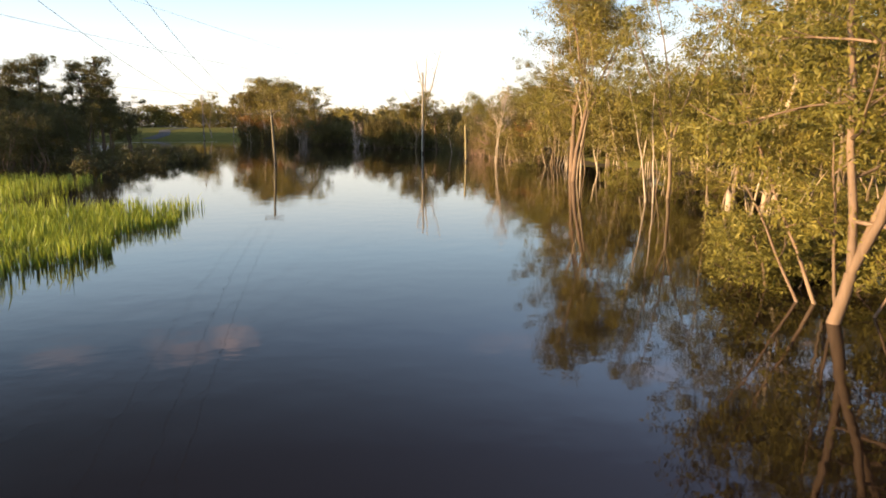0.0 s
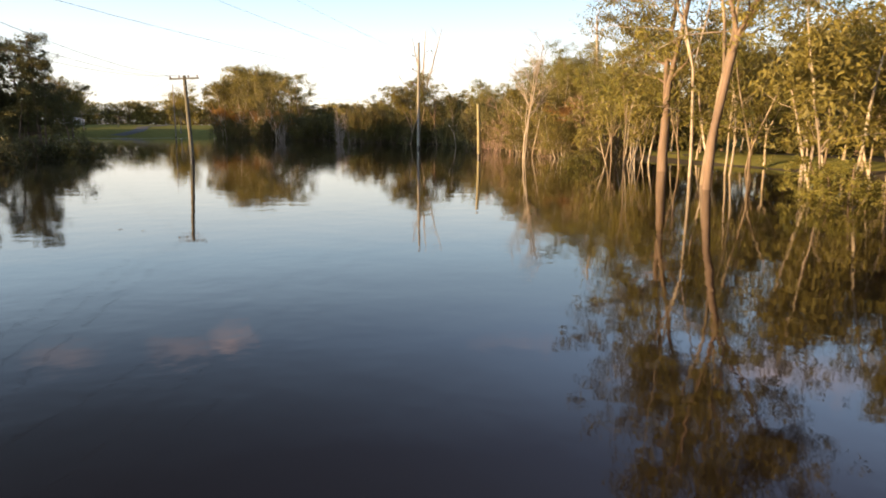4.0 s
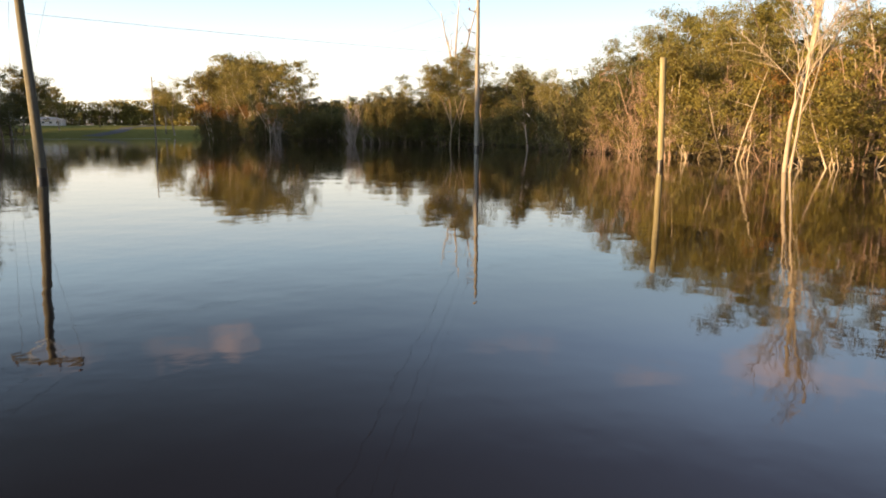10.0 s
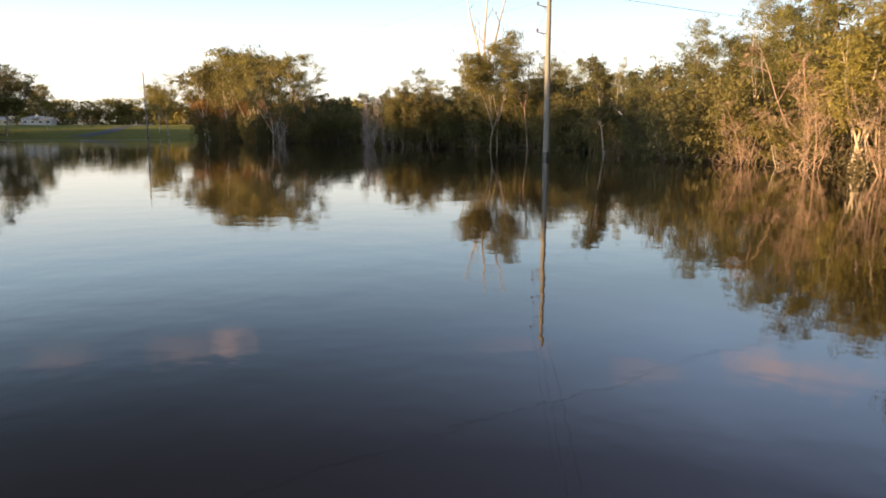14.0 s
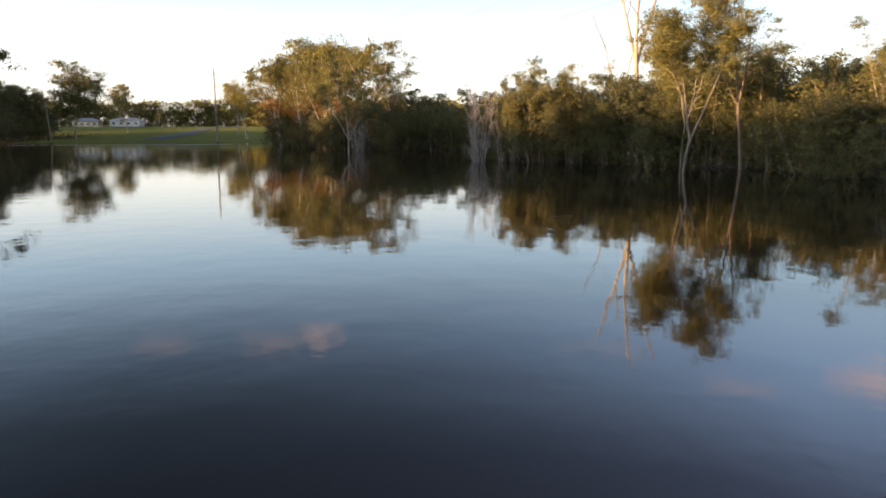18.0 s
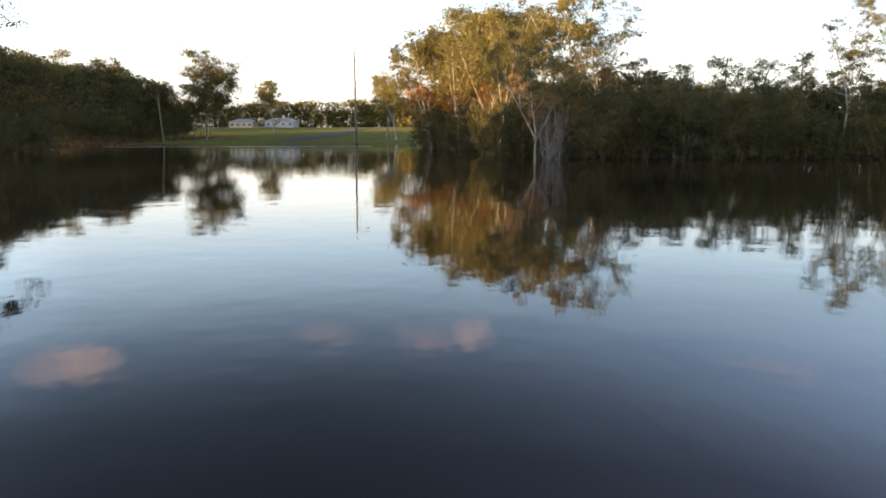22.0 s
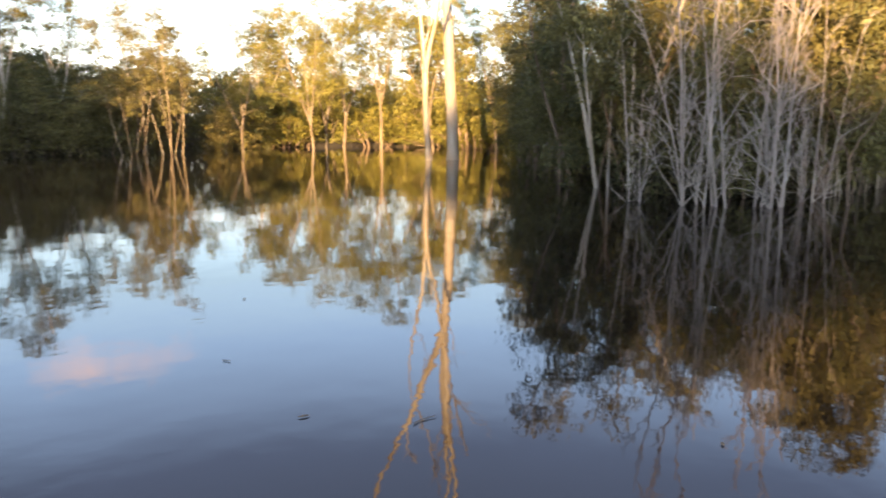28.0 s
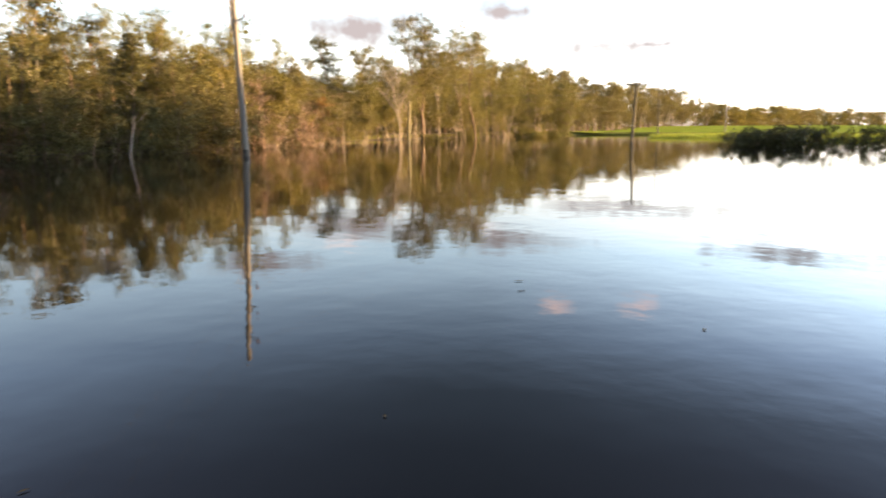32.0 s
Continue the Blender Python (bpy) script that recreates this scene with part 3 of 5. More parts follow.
STYLES = {
    "gum": dict(flat=0.6, lobes=4, floor=3.0, wander=0.035, height=14, stems=1, radius=0.12, clear=0.3, limbs=12, reach=0.24, spread=0.1, opening=0.8, twigs=2, rise=0.7, fork=3, clump=0.95, per=136, leaf=0.18, bark="bark_pale", leaves="leaf_gum"),
    "bright": dict(flat=0.65, lobes=4, floor=2.2, wander=0.035, height=13, stems=1, radius=0.105, clear=0.3, limbs=14, reach=0.25, spread=0.1, opening=0.7, twigs=2, rise=0.5, fork=3, clump=1.0, per=140, leaf=0.17, bark="bark_mixed", leaves="leaf_bright"),
    "brown": dict(flat=0.6, lobes=4, height=15, stems=1, radius=0.2, clear=0.5, limbs=11, reach=0.26, spread=0.2, twigs=3, rise=0.7, fork=2, clump=1.1, per=190, leaf=0.18, bark="bark_brown", leaves="leaf_gum"),
    "paper": dict(height=9, stems=5, radius=0.075, clear=0.5, limbs=6, reach=0.20, spread=0.22, twigs=3, rise=1.2, clump=0.62, per=60, leaf=0.2, bark="bark_paper", leaves="leaf_paper"),
    "scrub": dict(plain=2, height=7, stems=4, radius=0.06, clear=0.12, limbs=8, reach=0.27, spread=0.25, twigs=3, rise=0.6, clump=0.7, per=60, leaf=0.2, bark="bark_brown", leaves="leaf_dark"),
    "under": dict(plain=2, height=4.6, stems=5, radius=0.04, clear=0.22, limbs=8, reach=0.30, spread=0.35, twigs=3, rise=0.3, clump=0.6, per=34, leaf=0.19, bark="bark_brown", leaves="leaf_paper"),
    "sunny": dict(flat=0.6, floor=1.8, height=6, stems=4, radius=0.05, clear=0.3, limbs=7, reach=0.30, spread=0.3, twigs=2, rise=0.5, clump=0.8, per=95, leaf=0.17, bark="bark_pale", leaves="leaf_gum"),
    "dense": dict(plain=2, height=11, stems=1, radius=0.18, clear=0.14, limbs=18, reach=0.27, spread=0.1, twigs=4, rise=0.5, clump=0.85, per=72, leaf=0.23, bark="bark_brown", leaves="leaf_dark"),
    "rust": dict(height=9, stems=3, radius=0.12, clear=0.3, limbs=9, reach=0.30, spread=0.25, twigs=4, rise=0.6, clump=0.9, per=50, leaf=0.28, bark="bark_paper", leaves="leaf_rust"),
    "dry": dict(height=6.5, stems=5, radius=0.04, clear=0.12, limbs=11, reach=0.30, spread=0.3, twigs=9, rise=0.8, clump=0.5, per=2, leaf=0.20, bark="bark_dry", leaves="leaf_dry"),
    "bare": dict(height=11, stems=2, radius=0.1, clear=0.35, limbs=26, reach=0.28, spread=0.035, twigs=14, rise=1.4, clump=0, per=0, leaf=0, bark="bark_pale", leaves=""),
    "thicket": dict(height=8.6, stems=15, radius=0.038, clear=0.15, limbs=18, reach=0.16, spread=0.2, twigs=6, rise=1.6, foot=0.2, wander=0.03, twig_r=0.3, clump=0.45, per=0, leaf=0.2, bark="bark_grey", leaves="leaf_dry"),
    "far": dict(flat=0.6, lobes=4, height=13, stems=1, radius=0.2, clear=0.30, limbs=9, reach=0.28, spread=0.1, twigs=2, rise=0.7, fork=3, clump=1.3, per=100, leaf=0.34, bark="bark_pale", leaves="leaf_gum"),
    "distant": dict(plain=2, height=12, stems=1, radius=0.22, clear=0.02, limbs=9, reach=0.36, spread=0.1, twigs=2, rise=0.5, clump=2.1, per=13, leaf=1.25, bark="bark_brown", leaves="leaf_gum"),
    "fardark": dict(plain=1, height=12, stems=1, radius=0.22, clear=0.10, limbs=13, reach=0.30, spread=0.1, twigs=3, rise=0.5, clump=1.3, per=25, leaf=0.62, bark="bark_brown", leaves="leaf_dark"),
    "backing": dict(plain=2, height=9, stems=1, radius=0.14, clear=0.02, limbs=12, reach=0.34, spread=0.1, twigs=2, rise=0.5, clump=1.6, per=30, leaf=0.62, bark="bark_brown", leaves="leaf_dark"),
    "shrub": dict(height=2.6, stems=6, radius=0.05, clear=0.05, limbs=10, reach=0.40, spread=0.6, twigs=3, rise=0.4, clump=0.42, per=20, leaf=0.22, bark="bark_brown", leaves="leaf_dark"),
    "yellowshrub": dict(height=3.0, stems=5, radius=0.05, clear=0.05, limbs=10, reach=0.42, spread=0.6, twigs=3, rise=0.4, clump=0.5, per=70, leaf=0.12, bark="bark_brown", leaves="leaf_bright"),
}
KIND_WORDS = {
    "gum": ("gum_tree", "pale-trunked gum tree with olive crown in flood water", "tree"),
    "bright": ("gum_tree", "sunlit gum with pale limbs and yellow-green leaves", "tree"),
    "brown": ("gum_tree", "tall gum tree with thick brown trunk rising from flood water", "tree"),
    "paper": ("paperbark_tree", "many-stemmed paperbark tree with pale stems in flood water", "tree"),
    "scrub": ("swamp_tree", "low dark bushy swamp tree at the flooded bank", "tree"),
    "sunny": ("swamp_tree", "bushy yellow-green young gum filling the flooded bank", "tree"),
    "dense": ("swamp_oak", "dark dense tree with brown trunk on the flooded bank", "tree"),
    "rust": ("swamp_tree", "rusty brown leafy tree leaning over the flooded bank", "tree"),
    "under": ("understorey_shrub", "leafy grey-green understorey shrub standing in flood water", "shrub"),
    "dry": ("dead_shrub", "dry leafless reddish shrub of thin twigs in the water", "shrub"),
    "bare": ("dead_tree", "bare dead tree with pale twin trunks and fine twigs", "tree"),
    "thicket": ("dead_thicket", "bare grey thicket of many upright stems in the water", "tree"),
    "far": ("gum_tree", "gum tree with rounded olive crown on the distant bank", "tree"),
    "distant": ("gum_tree", "rounded olive tree on the far skyline", "tree"),
    "fardark": ("bank_tree", "dark leafy tree on the shaded distant bank", "tree"),
    "backing": ("bank_tree", "dense dark tree deep in the flooded bank wood", "tree"),
    "shrub": ("shrub", "round dark green shrub half drowned by the flood", "shrub"),
    "yellowshrub": ("shrub", "yellow-green leafy shrub half drowned at the flooded edge", "shrub"),
}
MODELS = {}


def model_of(style, variant, **over):
    key = (style, variant, tuple(sorted(over.items())))
    if key in MODELS:
        return MODELS[key]
    st = dict(STYLES[style], **over)
    rng = np.random.default_rng(1000 + sum(map(ord, style)) * 13 + variant * 77)
    wood, tips = tree_frame(rng, st["height"], st["stems"], st["radius"], st["clear"], st["limbs"], st["reach"], st["spread"],
                            st.get("lean", (0, 0)), st.get("wander", 0.05), st["twigs"], st["rise"], st.get("fork", 0), st.get("foot", 0.25), st.get("twig_r", 0.4), st.get("opening", 1.0), st.get("low_bare", 0.08))
    bark = MAT[st["bark"]]
    made = []
    for mains, boughs in wood:
        name = "trunk" if st["stems"] == 1 else "stem"
        if st.get("plain"):
            made.append((name, tubes_mesh(name, mains + ([b for b, f in boughs] if st["plain"] == 1 else []), bark), ()))
        elif st.get("split"):
            made.append((name, tubes_mesh(name, mains, bark), ()))
            made += [("limb", tubes_mesh("limb", [b], bark), (("twigs", tubes_mesh("twigs", f, bark)),) if f else ()) for b, f in boughs]
        else:
            made.append((name, tubes_mesh(name, mains + [t for b, f in boughs for t in (b, *f)], bark), ()))
    if st["per"]:
        sizes = st["clump"] * rng.uniform(0.55, 1.4, len(tips))
        v = leaf_arrays(rng, tips, sizes, st["per"], st["leaf"], st.get("droop", 0.5), st.get("flat", 0.65), st.get("lobes", 3))
        v = v[v[:, :, 2].min(1) > st.get("floor", 0.5)]
        made.append(("crown", mesh_from("crown", v.reshape(-1, 3), np.arange(len(v) * 3).reshape(-1, 3), MAT[st["leaves"]]), ()))
    top = max(max(v.co.z for v in me.vertices) for _, me, _ in made)
    MODELS[key] = (made, top * 0.97)
    return MODELS[key]


def plant(style, variant, x, y, height=None, turn=0.0, tilt=(0, 0), label="", group="", wide=1.0, **over):
    """One tree on the ground at x, y. height is above the water or the ground there."""
    made, h0 = model_of(style, variant, **over)
    z = ground_z(x, y)
    h = (height or h0) + max(0.0, -z)
    k = h / h0
    name, words, cat = KIND_WORDS[style]
    root = thing(name, pose(x, y, z - 0.05, tilt[0], tilt[1], turn) @ Matrix.Diagonal((k * wide, k * wide, k, 1)), label or words, cat, group)
    for part_name, me, subs in made:
        piece = child(part_name, me, root)
        for sub_name, sub in subs:
            child(sub_name, sub, piece)
    return root


def joined(name, items, label, category):
    """Trees of a far or hidden wood, joined into one mesh with the slots bark and leaves."""
    vs, ts, mats, slot, k = [], [], [], [], 0
    for style, variant, x, y, height, turn, tilt, wide in items:
        made, h0 = model_of(style, variant)
        z = ground_z(x, y)
        low = 0.2 * height if style != "fardark" else 0.05
        f = (height + low + max(0.0, -z)) / h0
        m = np.array(pose(x, y, z - low, tilt[0], tilt[1], turn) @ Matrix.Diagonal((f * wide, f * wide, f, 1)))
        for _, me, _ in made:
            co = np.empty(len(me.vertices) * 3)
            me.vertices.foreach_get("co", co)
            me.calc_loop_triangles()
            tri = np.empty(len(me.loop_triangles) * 3, dtype=np.int32)
            me.loop_triangles.foreach_get("vertices", tri)
            if me.materials[0] not in mats:
                mats.append(me.materials[0])
            vs.append(co.reshape(-1, 3) @ m[:3, :3].T + m[:3, 3])
            ts.append(tri.reshape(-1, 3) + k)
            slot.append(np.full(len(ts[-1]), mats.index(me.materials[0]), dtype=np.int32))
            k += len(co) // 3
    me = mesh_from(name, np.concatenate(vs), np.concatenate(ts), mats[0])
    for mat in mats[1:]:
        me.materials.append(mat)
    me.polygons.foreach_set("material_index", np.concatenate(slot))
    return tagged(new(name, me), label, category, kind="stuff")


rnd = random.Random(7)


def belt(points, styles, step, rows, gap, heights, group, jitter=1.6, side=1, variants=4, wide=1.0, sink=None, **over):
    """Rows of trees along a line of the bank, the further rows behind (to the given side)."""
    for a, b in zip(points[:-1], points[1:]):
        dx, dy = b[0] - a[0], b[1] - a[1]
        ln = math.hypot(dx, dy)
        ux, uy = dx / ln, dy / ln
        ox, oy = uy * side, -ux * side
        for r in range(rows):
            n = max(1, round(ln / (step * (1 + 0.25 * r))))
            for k in range(n):
                t = (k + rnd.random()) / n * ln
                o = r * gap + rnd.uniform(-jitter, jitter) * 0.6 + 0.8
                st = rnd.choice(styles[min(r, len(styles) - 1)])
                lo, hi = heights[min(r, len(heights) - 1)]
                spec = (st, rnd.randrange(variants), a[0] + ux * t + ox * o, a[1] + uy * t + oy * o, rnd.uniform(lo, hi),
                        rnd.uniform(0, 360), (rnd.uniform(-2.5, 2.5), rnd.uniform(-2.5, 2.5)))
                size = wide * rnd.uniform(0.9, 1.25)
                if sink is None:
                    plant(*spec, group=group, wide=size, **(over if r < 2 else {}))
                else:
                    sink.append((*spec, size))


# east bank, from behind the start towards the tip
belt([(31, -40), (34, -14), (36, 8), (35.5, 32)], [["sunny", "bright", "bright"], ["bright", "sunny", "bright"], ["bright", "gum", "brown"], ["bright", "gum", "dense"]],
     4.2, 4, 4.8, [(6, 9), (9, 12), (13, 17), (14, 18)], "east bank trees")
belt([(35.5, 32), (34, 44), (29, 58)], [["bright", "paper"], ["bright", "gum"], ["bright", "gum"], ["gum", "dense"]],
     4.4, 4, 4.2, [(7, 8.5), (8, 9.5), (8.5, 10), (9, 10.5)], "east bank trees", floor=4.6)
belt([(28, 58), (23, 76), (23, 86)], [["dry", "dry", "sunny"], ["sunny", "dry", "rust"], ["bright", "paper", "sunny"], ["gum", "bright"]],
     3.2, 4, 3.4, [(3.5, 6), (5.5, 8), (8, 10.5), (10.5, 13.5)], "east bank trees")
belt([(23, 86), (23, 95), (22, 112)], [["under", "scrub", "dry"], ["scrub", "dense"], ["dense", "bright", "gum"], ["fardark", "gum"]],
     3.2, 4, 4.2, [(4, 6.5), (7, 9.5), (9, 12), (10, 13)], "east bank trees")
# peninsula
belt([(22, 112), (19.5, 123), (18.5, 130)], [["scrub", "under", "scrub", "dense"], ["dense", "scrub", "gum"]], 3.0, 2, 4.0,
     [(3.5, 6.5), (7, 10)], "peninsula trees")
belt([(18.5, 130), (14.5, 135.5), (8, 139.8), (3, 141.2), (0, 142.2)], [["under", "scrub", "under"], ["scrub", "dense", "paper"]], 2.8, 2, 4.5,
     [(3.5, 6), (5.5, 8)], "peninsula trees")
belt([(1, 147), (9, 151), (19, 157), (30, 164)], [["under", "scrub"], ["dense", "scrub"]], 2.8, 2, 4.5,
     [(3.5, 6), (6, 8.5)], "peninsula trees", side=1)
for k, (tx, ty, th) in enumerate(((1.4, 140.9, 7.0), (3.0, 140.3, 7.8), (4.6, 140.2, 7.2), (6.4, 139.5, 7.6), (-14, 182.4, 6.5), (-10.5, 183, 6.8), (-6, 184.2, 7.0), (-1.5, 185, 6.4))):
    plant("paper", k % 4, tx, ty, th, 83 * k, label="cluster of thin upright pale paperbark stems in flood water", group="paperbark clusters", stems=6, clear=0.58, spread=0.12, radius=0.03, limbs=8, foot=0.3, bark="bark_mixed")
# bay and north bank
belt([(28, 190), (10, 187), (-4, 184), (-20, 180)], [["under", "scrub", "under"], ["paper", "scrub", "under"], ["dense", "scrub"], ["fardark"]], 2.8, 4, 4.0,
     [(3, 6), (5, 7.5), (6, 8), (6, 8)], "north bank trees", side=1)
belt([(35, 166), (37, 176), (36, 187), (28, 192)], [["bright", "yellowshrub"], ["bright", "gum"], ["fardark"]], 3.6, 3, 5.0,
     [(3, 8), (8, 12), (11, 14)], "bay trees", side=1)
belt([(-24, 183), (-33, 200), (-46, 220), (-54, 240), (-60, 262)], [["under", "scrub", "scrub"], ["scrub", "rust", "rust"]], 3.4, 2, 4.5,
     [(4, 7), (7, 10)], "north bank trees", side=1)
belt([(-19, 198), (-30, 207), (-43, 224)], [["far"]], 6.5, 1, 5.5, [(14, 19)], "north bank trees", side=1)
belt([(-43, 224), (-50, 242), (-55, 264)], [["far"], ["far"]], 5.8, 2, 5.5, [(15, 20), (20, 25)], "north bank trees", side=1)
# west bank
belt([(-112, 124), (-88, 158), (-92, 185), (-103, 203)], [["scrub", "under"], ["fardark"], ["fardark"]], 6.0, 3, 6.0,
     [(4, 6), (6, 8), (7, 9)], "west bank trees", side=-1)
belt([(-103, 203), (-112, 222), (-121, 244), (-127, 264), (-150, 300)], [["scrub", "under"], ["dense", "fardark"], ["fardark", "far"], ["far", "fardark"]], 5.4, 4, 6.0,
     [(6, 9), (12, 15), (14, 17), (16, 20)], "west bank trees", side=-1)
# unseen trees added to cast shade; their heights set the shade lines
hidden = []
belt([(-118, 126), (-126, 139)], [["fardark"], ["fardark"]], 5.0, 2, 6.0, [(19, 22), (19, 22)], "", side=-1, sink=hidden)
belt([(-129, 143), (-140, 160)], [["fardark"], ["fardark"]], 5.0, 2, 6.0, [(13.5, 15), (13.5, 15)], "", side=-1, sink=hidden)
belt([(-112, -24), (-112, 12)], [["fardark"]], 5.0, 1, 6.0, [(12, 13.5)], "", side=-1, sink=hidden)
belt([(-112, 12), (-112, 24)], [["fardark"], ["fardark"]], 6.0, 2, 6.0, [(13, 15), (14, 16)], "", side=-1, sink=hidden)
belt([(-112, 24), (-113, 58)], [["fardark"], ["fardark"]], 4.2, 2, 6.0, [(19, 21), (19, 21)], "", side=-1, sink=hidden)
for (y0, y1), high in (((58, 63), (18.0, 19.5)), ((63, 79), (18.9, 20.3)), ((79, 93), (16.2, 17.5)), ((93, 101), (20, 22))):
    belt([(-113, y0), (-114, y1)], [["fardark"]], 3.6, 3, 5.0, [high], "", side=-1, sink=hidden)
belt([(-146, 150), (-160, 200), (-168, 260), (-190, 330)], [["fardark"], ["fardark"]], 5.0, 2, 7.0, [(17, 20), (18, 21)], "", side=-1, sink=hidden)
joined("western_wood", hidden, "unseen wood added west of the flood to cast shade", "wood")
rnd.seed(31)
# dark-leaved wood added behind the front trees to block bright sky gaps
deep = []
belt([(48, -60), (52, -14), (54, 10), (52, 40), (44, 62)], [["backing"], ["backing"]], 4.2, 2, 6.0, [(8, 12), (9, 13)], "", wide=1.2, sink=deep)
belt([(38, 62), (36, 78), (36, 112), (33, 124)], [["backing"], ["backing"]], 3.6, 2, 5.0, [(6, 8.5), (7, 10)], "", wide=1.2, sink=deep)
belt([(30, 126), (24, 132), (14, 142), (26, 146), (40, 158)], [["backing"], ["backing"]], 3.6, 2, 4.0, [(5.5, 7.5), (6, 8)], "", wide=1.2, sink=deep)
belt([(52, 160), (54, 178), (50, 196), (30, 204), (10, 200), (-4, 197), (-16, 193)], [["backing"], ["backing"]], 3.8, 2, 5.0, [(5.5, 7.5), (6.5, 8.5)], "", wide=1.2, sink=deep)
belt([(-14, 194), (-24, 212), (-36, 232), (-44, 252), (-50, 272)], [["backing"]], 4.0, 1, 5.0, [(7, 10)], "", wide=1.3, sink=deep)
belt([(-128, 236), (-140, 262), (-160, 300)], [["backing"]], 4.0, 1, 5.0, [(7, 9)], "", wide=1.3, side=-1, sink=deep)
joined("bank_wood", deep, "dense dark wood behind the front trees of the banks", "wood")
# far trees beyond the field and the road
skyline = []
belt([(-300, 300), (-272, 440), (-180, 500), (-90, 490), (-30, 430), (10, 330)], [["distant"], ["distant"]], 4.6, 2, 10.0, [(9, 13), (12, 17)], "", jitter=5, side=1, wide=1.5, sink=skyline)
# south line beyond the field
belt([(36, -44), (34, -110), (28, -190), (10, -280)], [["far", "under"], ["far", "gum"], ["fardark"]], 7.0, 3, 8.0,
     [(10, 14), (15, 20), (16, 21)], "southern trees", side=-1)
belt([(10, -300), (-60, -460), (-200, -620), (-420, -620)], [["distant"]], 8.0, 2, 9.0, [(9, 13), (11, 15)], "", side=-1, wide=1.4, sink=skyline)
belt([(80, -80), (84, 60), (80, 150), (72, 215), (10, 240), (-20, 300)], [["distant"]], 5.5, 1, 9.0, [(8, 10)], "", side=1, wide=1.4, sink=skyline)
belt([(62, -50), (60, -120), (52, -200), (34, -290), (-20, -380)], [["distant"]], 5.0, 1, 9.0, [(7, 9)], "", side=-1, wide=1.4, sink=skyline)
joined("skyline_wood", skyline, "olive rounded trees along the far skyline", "wood")


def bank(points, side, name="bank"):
    """Low dark ground added behind the front trees, rising from the water to block sky glare."""
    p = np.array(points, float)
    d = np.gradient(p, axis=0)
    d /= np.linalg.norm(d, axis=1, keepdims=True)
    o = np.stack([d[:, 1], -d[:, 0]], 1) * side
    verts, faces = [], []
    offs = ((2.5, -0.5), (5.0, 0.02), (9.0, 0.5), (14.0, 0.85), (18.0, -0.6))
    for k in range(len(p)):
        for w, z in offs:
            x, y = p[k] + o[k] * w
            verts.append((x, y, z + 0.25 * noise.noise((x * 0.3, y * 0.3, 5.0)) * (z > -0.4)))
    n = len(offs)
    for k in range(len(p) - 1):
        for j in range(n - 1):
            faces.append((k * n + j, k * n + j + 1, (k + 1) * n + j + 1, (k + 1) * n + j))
    return tagged(new(name, smooth(mesh_from(name, verts, faces, MAT["litter"]))), "dark low bank added under the flooded trees to hide glare", "bank", kind="structure")


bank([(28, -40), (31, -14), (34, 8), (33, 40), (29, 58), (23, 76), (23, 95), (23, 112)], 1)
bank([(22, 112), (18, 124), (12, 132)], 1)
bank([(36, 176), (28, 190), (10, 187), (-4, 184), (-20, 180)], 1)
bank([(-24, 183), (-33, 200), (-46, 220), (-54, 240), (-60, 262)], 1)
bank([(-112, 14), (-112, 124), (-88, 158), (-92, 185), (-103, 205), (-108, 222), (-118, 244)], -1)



def undergrowth(points, side, near, deep, high, per_metre, seed, material="leaf_under_shaded"):
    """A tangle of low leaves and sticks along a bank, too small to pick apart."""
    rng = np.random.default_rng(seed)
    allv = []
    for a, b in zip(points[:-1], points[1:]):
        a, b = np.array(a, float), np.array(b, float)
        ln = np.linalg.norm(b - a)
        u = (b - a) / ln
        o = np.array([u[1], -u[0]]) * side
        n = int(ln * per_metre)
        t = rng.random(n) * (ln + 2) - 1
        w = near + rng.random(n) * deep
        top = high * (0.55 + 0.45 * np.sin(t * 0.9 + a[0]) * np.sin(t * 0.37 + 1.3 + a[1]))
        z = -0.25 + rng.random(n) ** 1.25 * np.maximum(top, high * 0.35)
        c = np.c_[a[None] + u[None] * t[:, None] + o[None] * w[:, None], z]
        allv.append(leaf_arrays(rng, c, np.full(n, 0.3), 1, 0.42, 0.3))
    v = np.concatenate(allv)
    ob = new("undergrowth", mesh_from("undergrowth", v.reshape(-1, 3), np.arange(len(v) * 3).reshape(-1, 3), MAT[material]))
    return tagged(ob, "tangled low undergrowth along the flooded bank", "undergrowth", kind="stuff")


# leaf colour follows the light: darker on shaded banks, lighter on sunlit ones
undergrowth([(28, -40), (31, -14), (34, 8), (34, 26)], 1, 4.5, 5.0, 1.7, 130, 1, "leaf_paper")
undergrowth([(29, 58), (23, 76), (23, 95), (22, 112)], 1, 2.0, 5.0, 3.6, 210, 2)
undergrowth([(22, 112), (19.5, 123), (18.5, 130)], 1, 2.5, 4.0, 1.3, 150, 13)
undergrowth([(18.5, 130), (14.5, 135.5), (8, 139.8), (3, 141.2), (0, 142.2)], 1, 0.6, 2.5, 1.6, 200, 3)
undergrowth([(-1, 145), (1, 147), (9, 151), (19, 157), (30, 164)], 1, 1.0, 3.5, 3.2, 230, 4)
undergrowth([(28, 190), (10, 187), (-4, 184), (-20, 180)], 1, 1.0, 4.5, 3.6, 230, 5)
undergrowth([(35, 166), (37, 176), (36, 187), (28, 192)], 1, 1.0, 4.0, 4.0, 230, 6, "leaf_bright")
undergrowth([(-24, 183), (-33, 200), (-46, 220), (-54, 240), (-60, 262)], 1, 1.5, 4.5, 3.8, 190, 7)
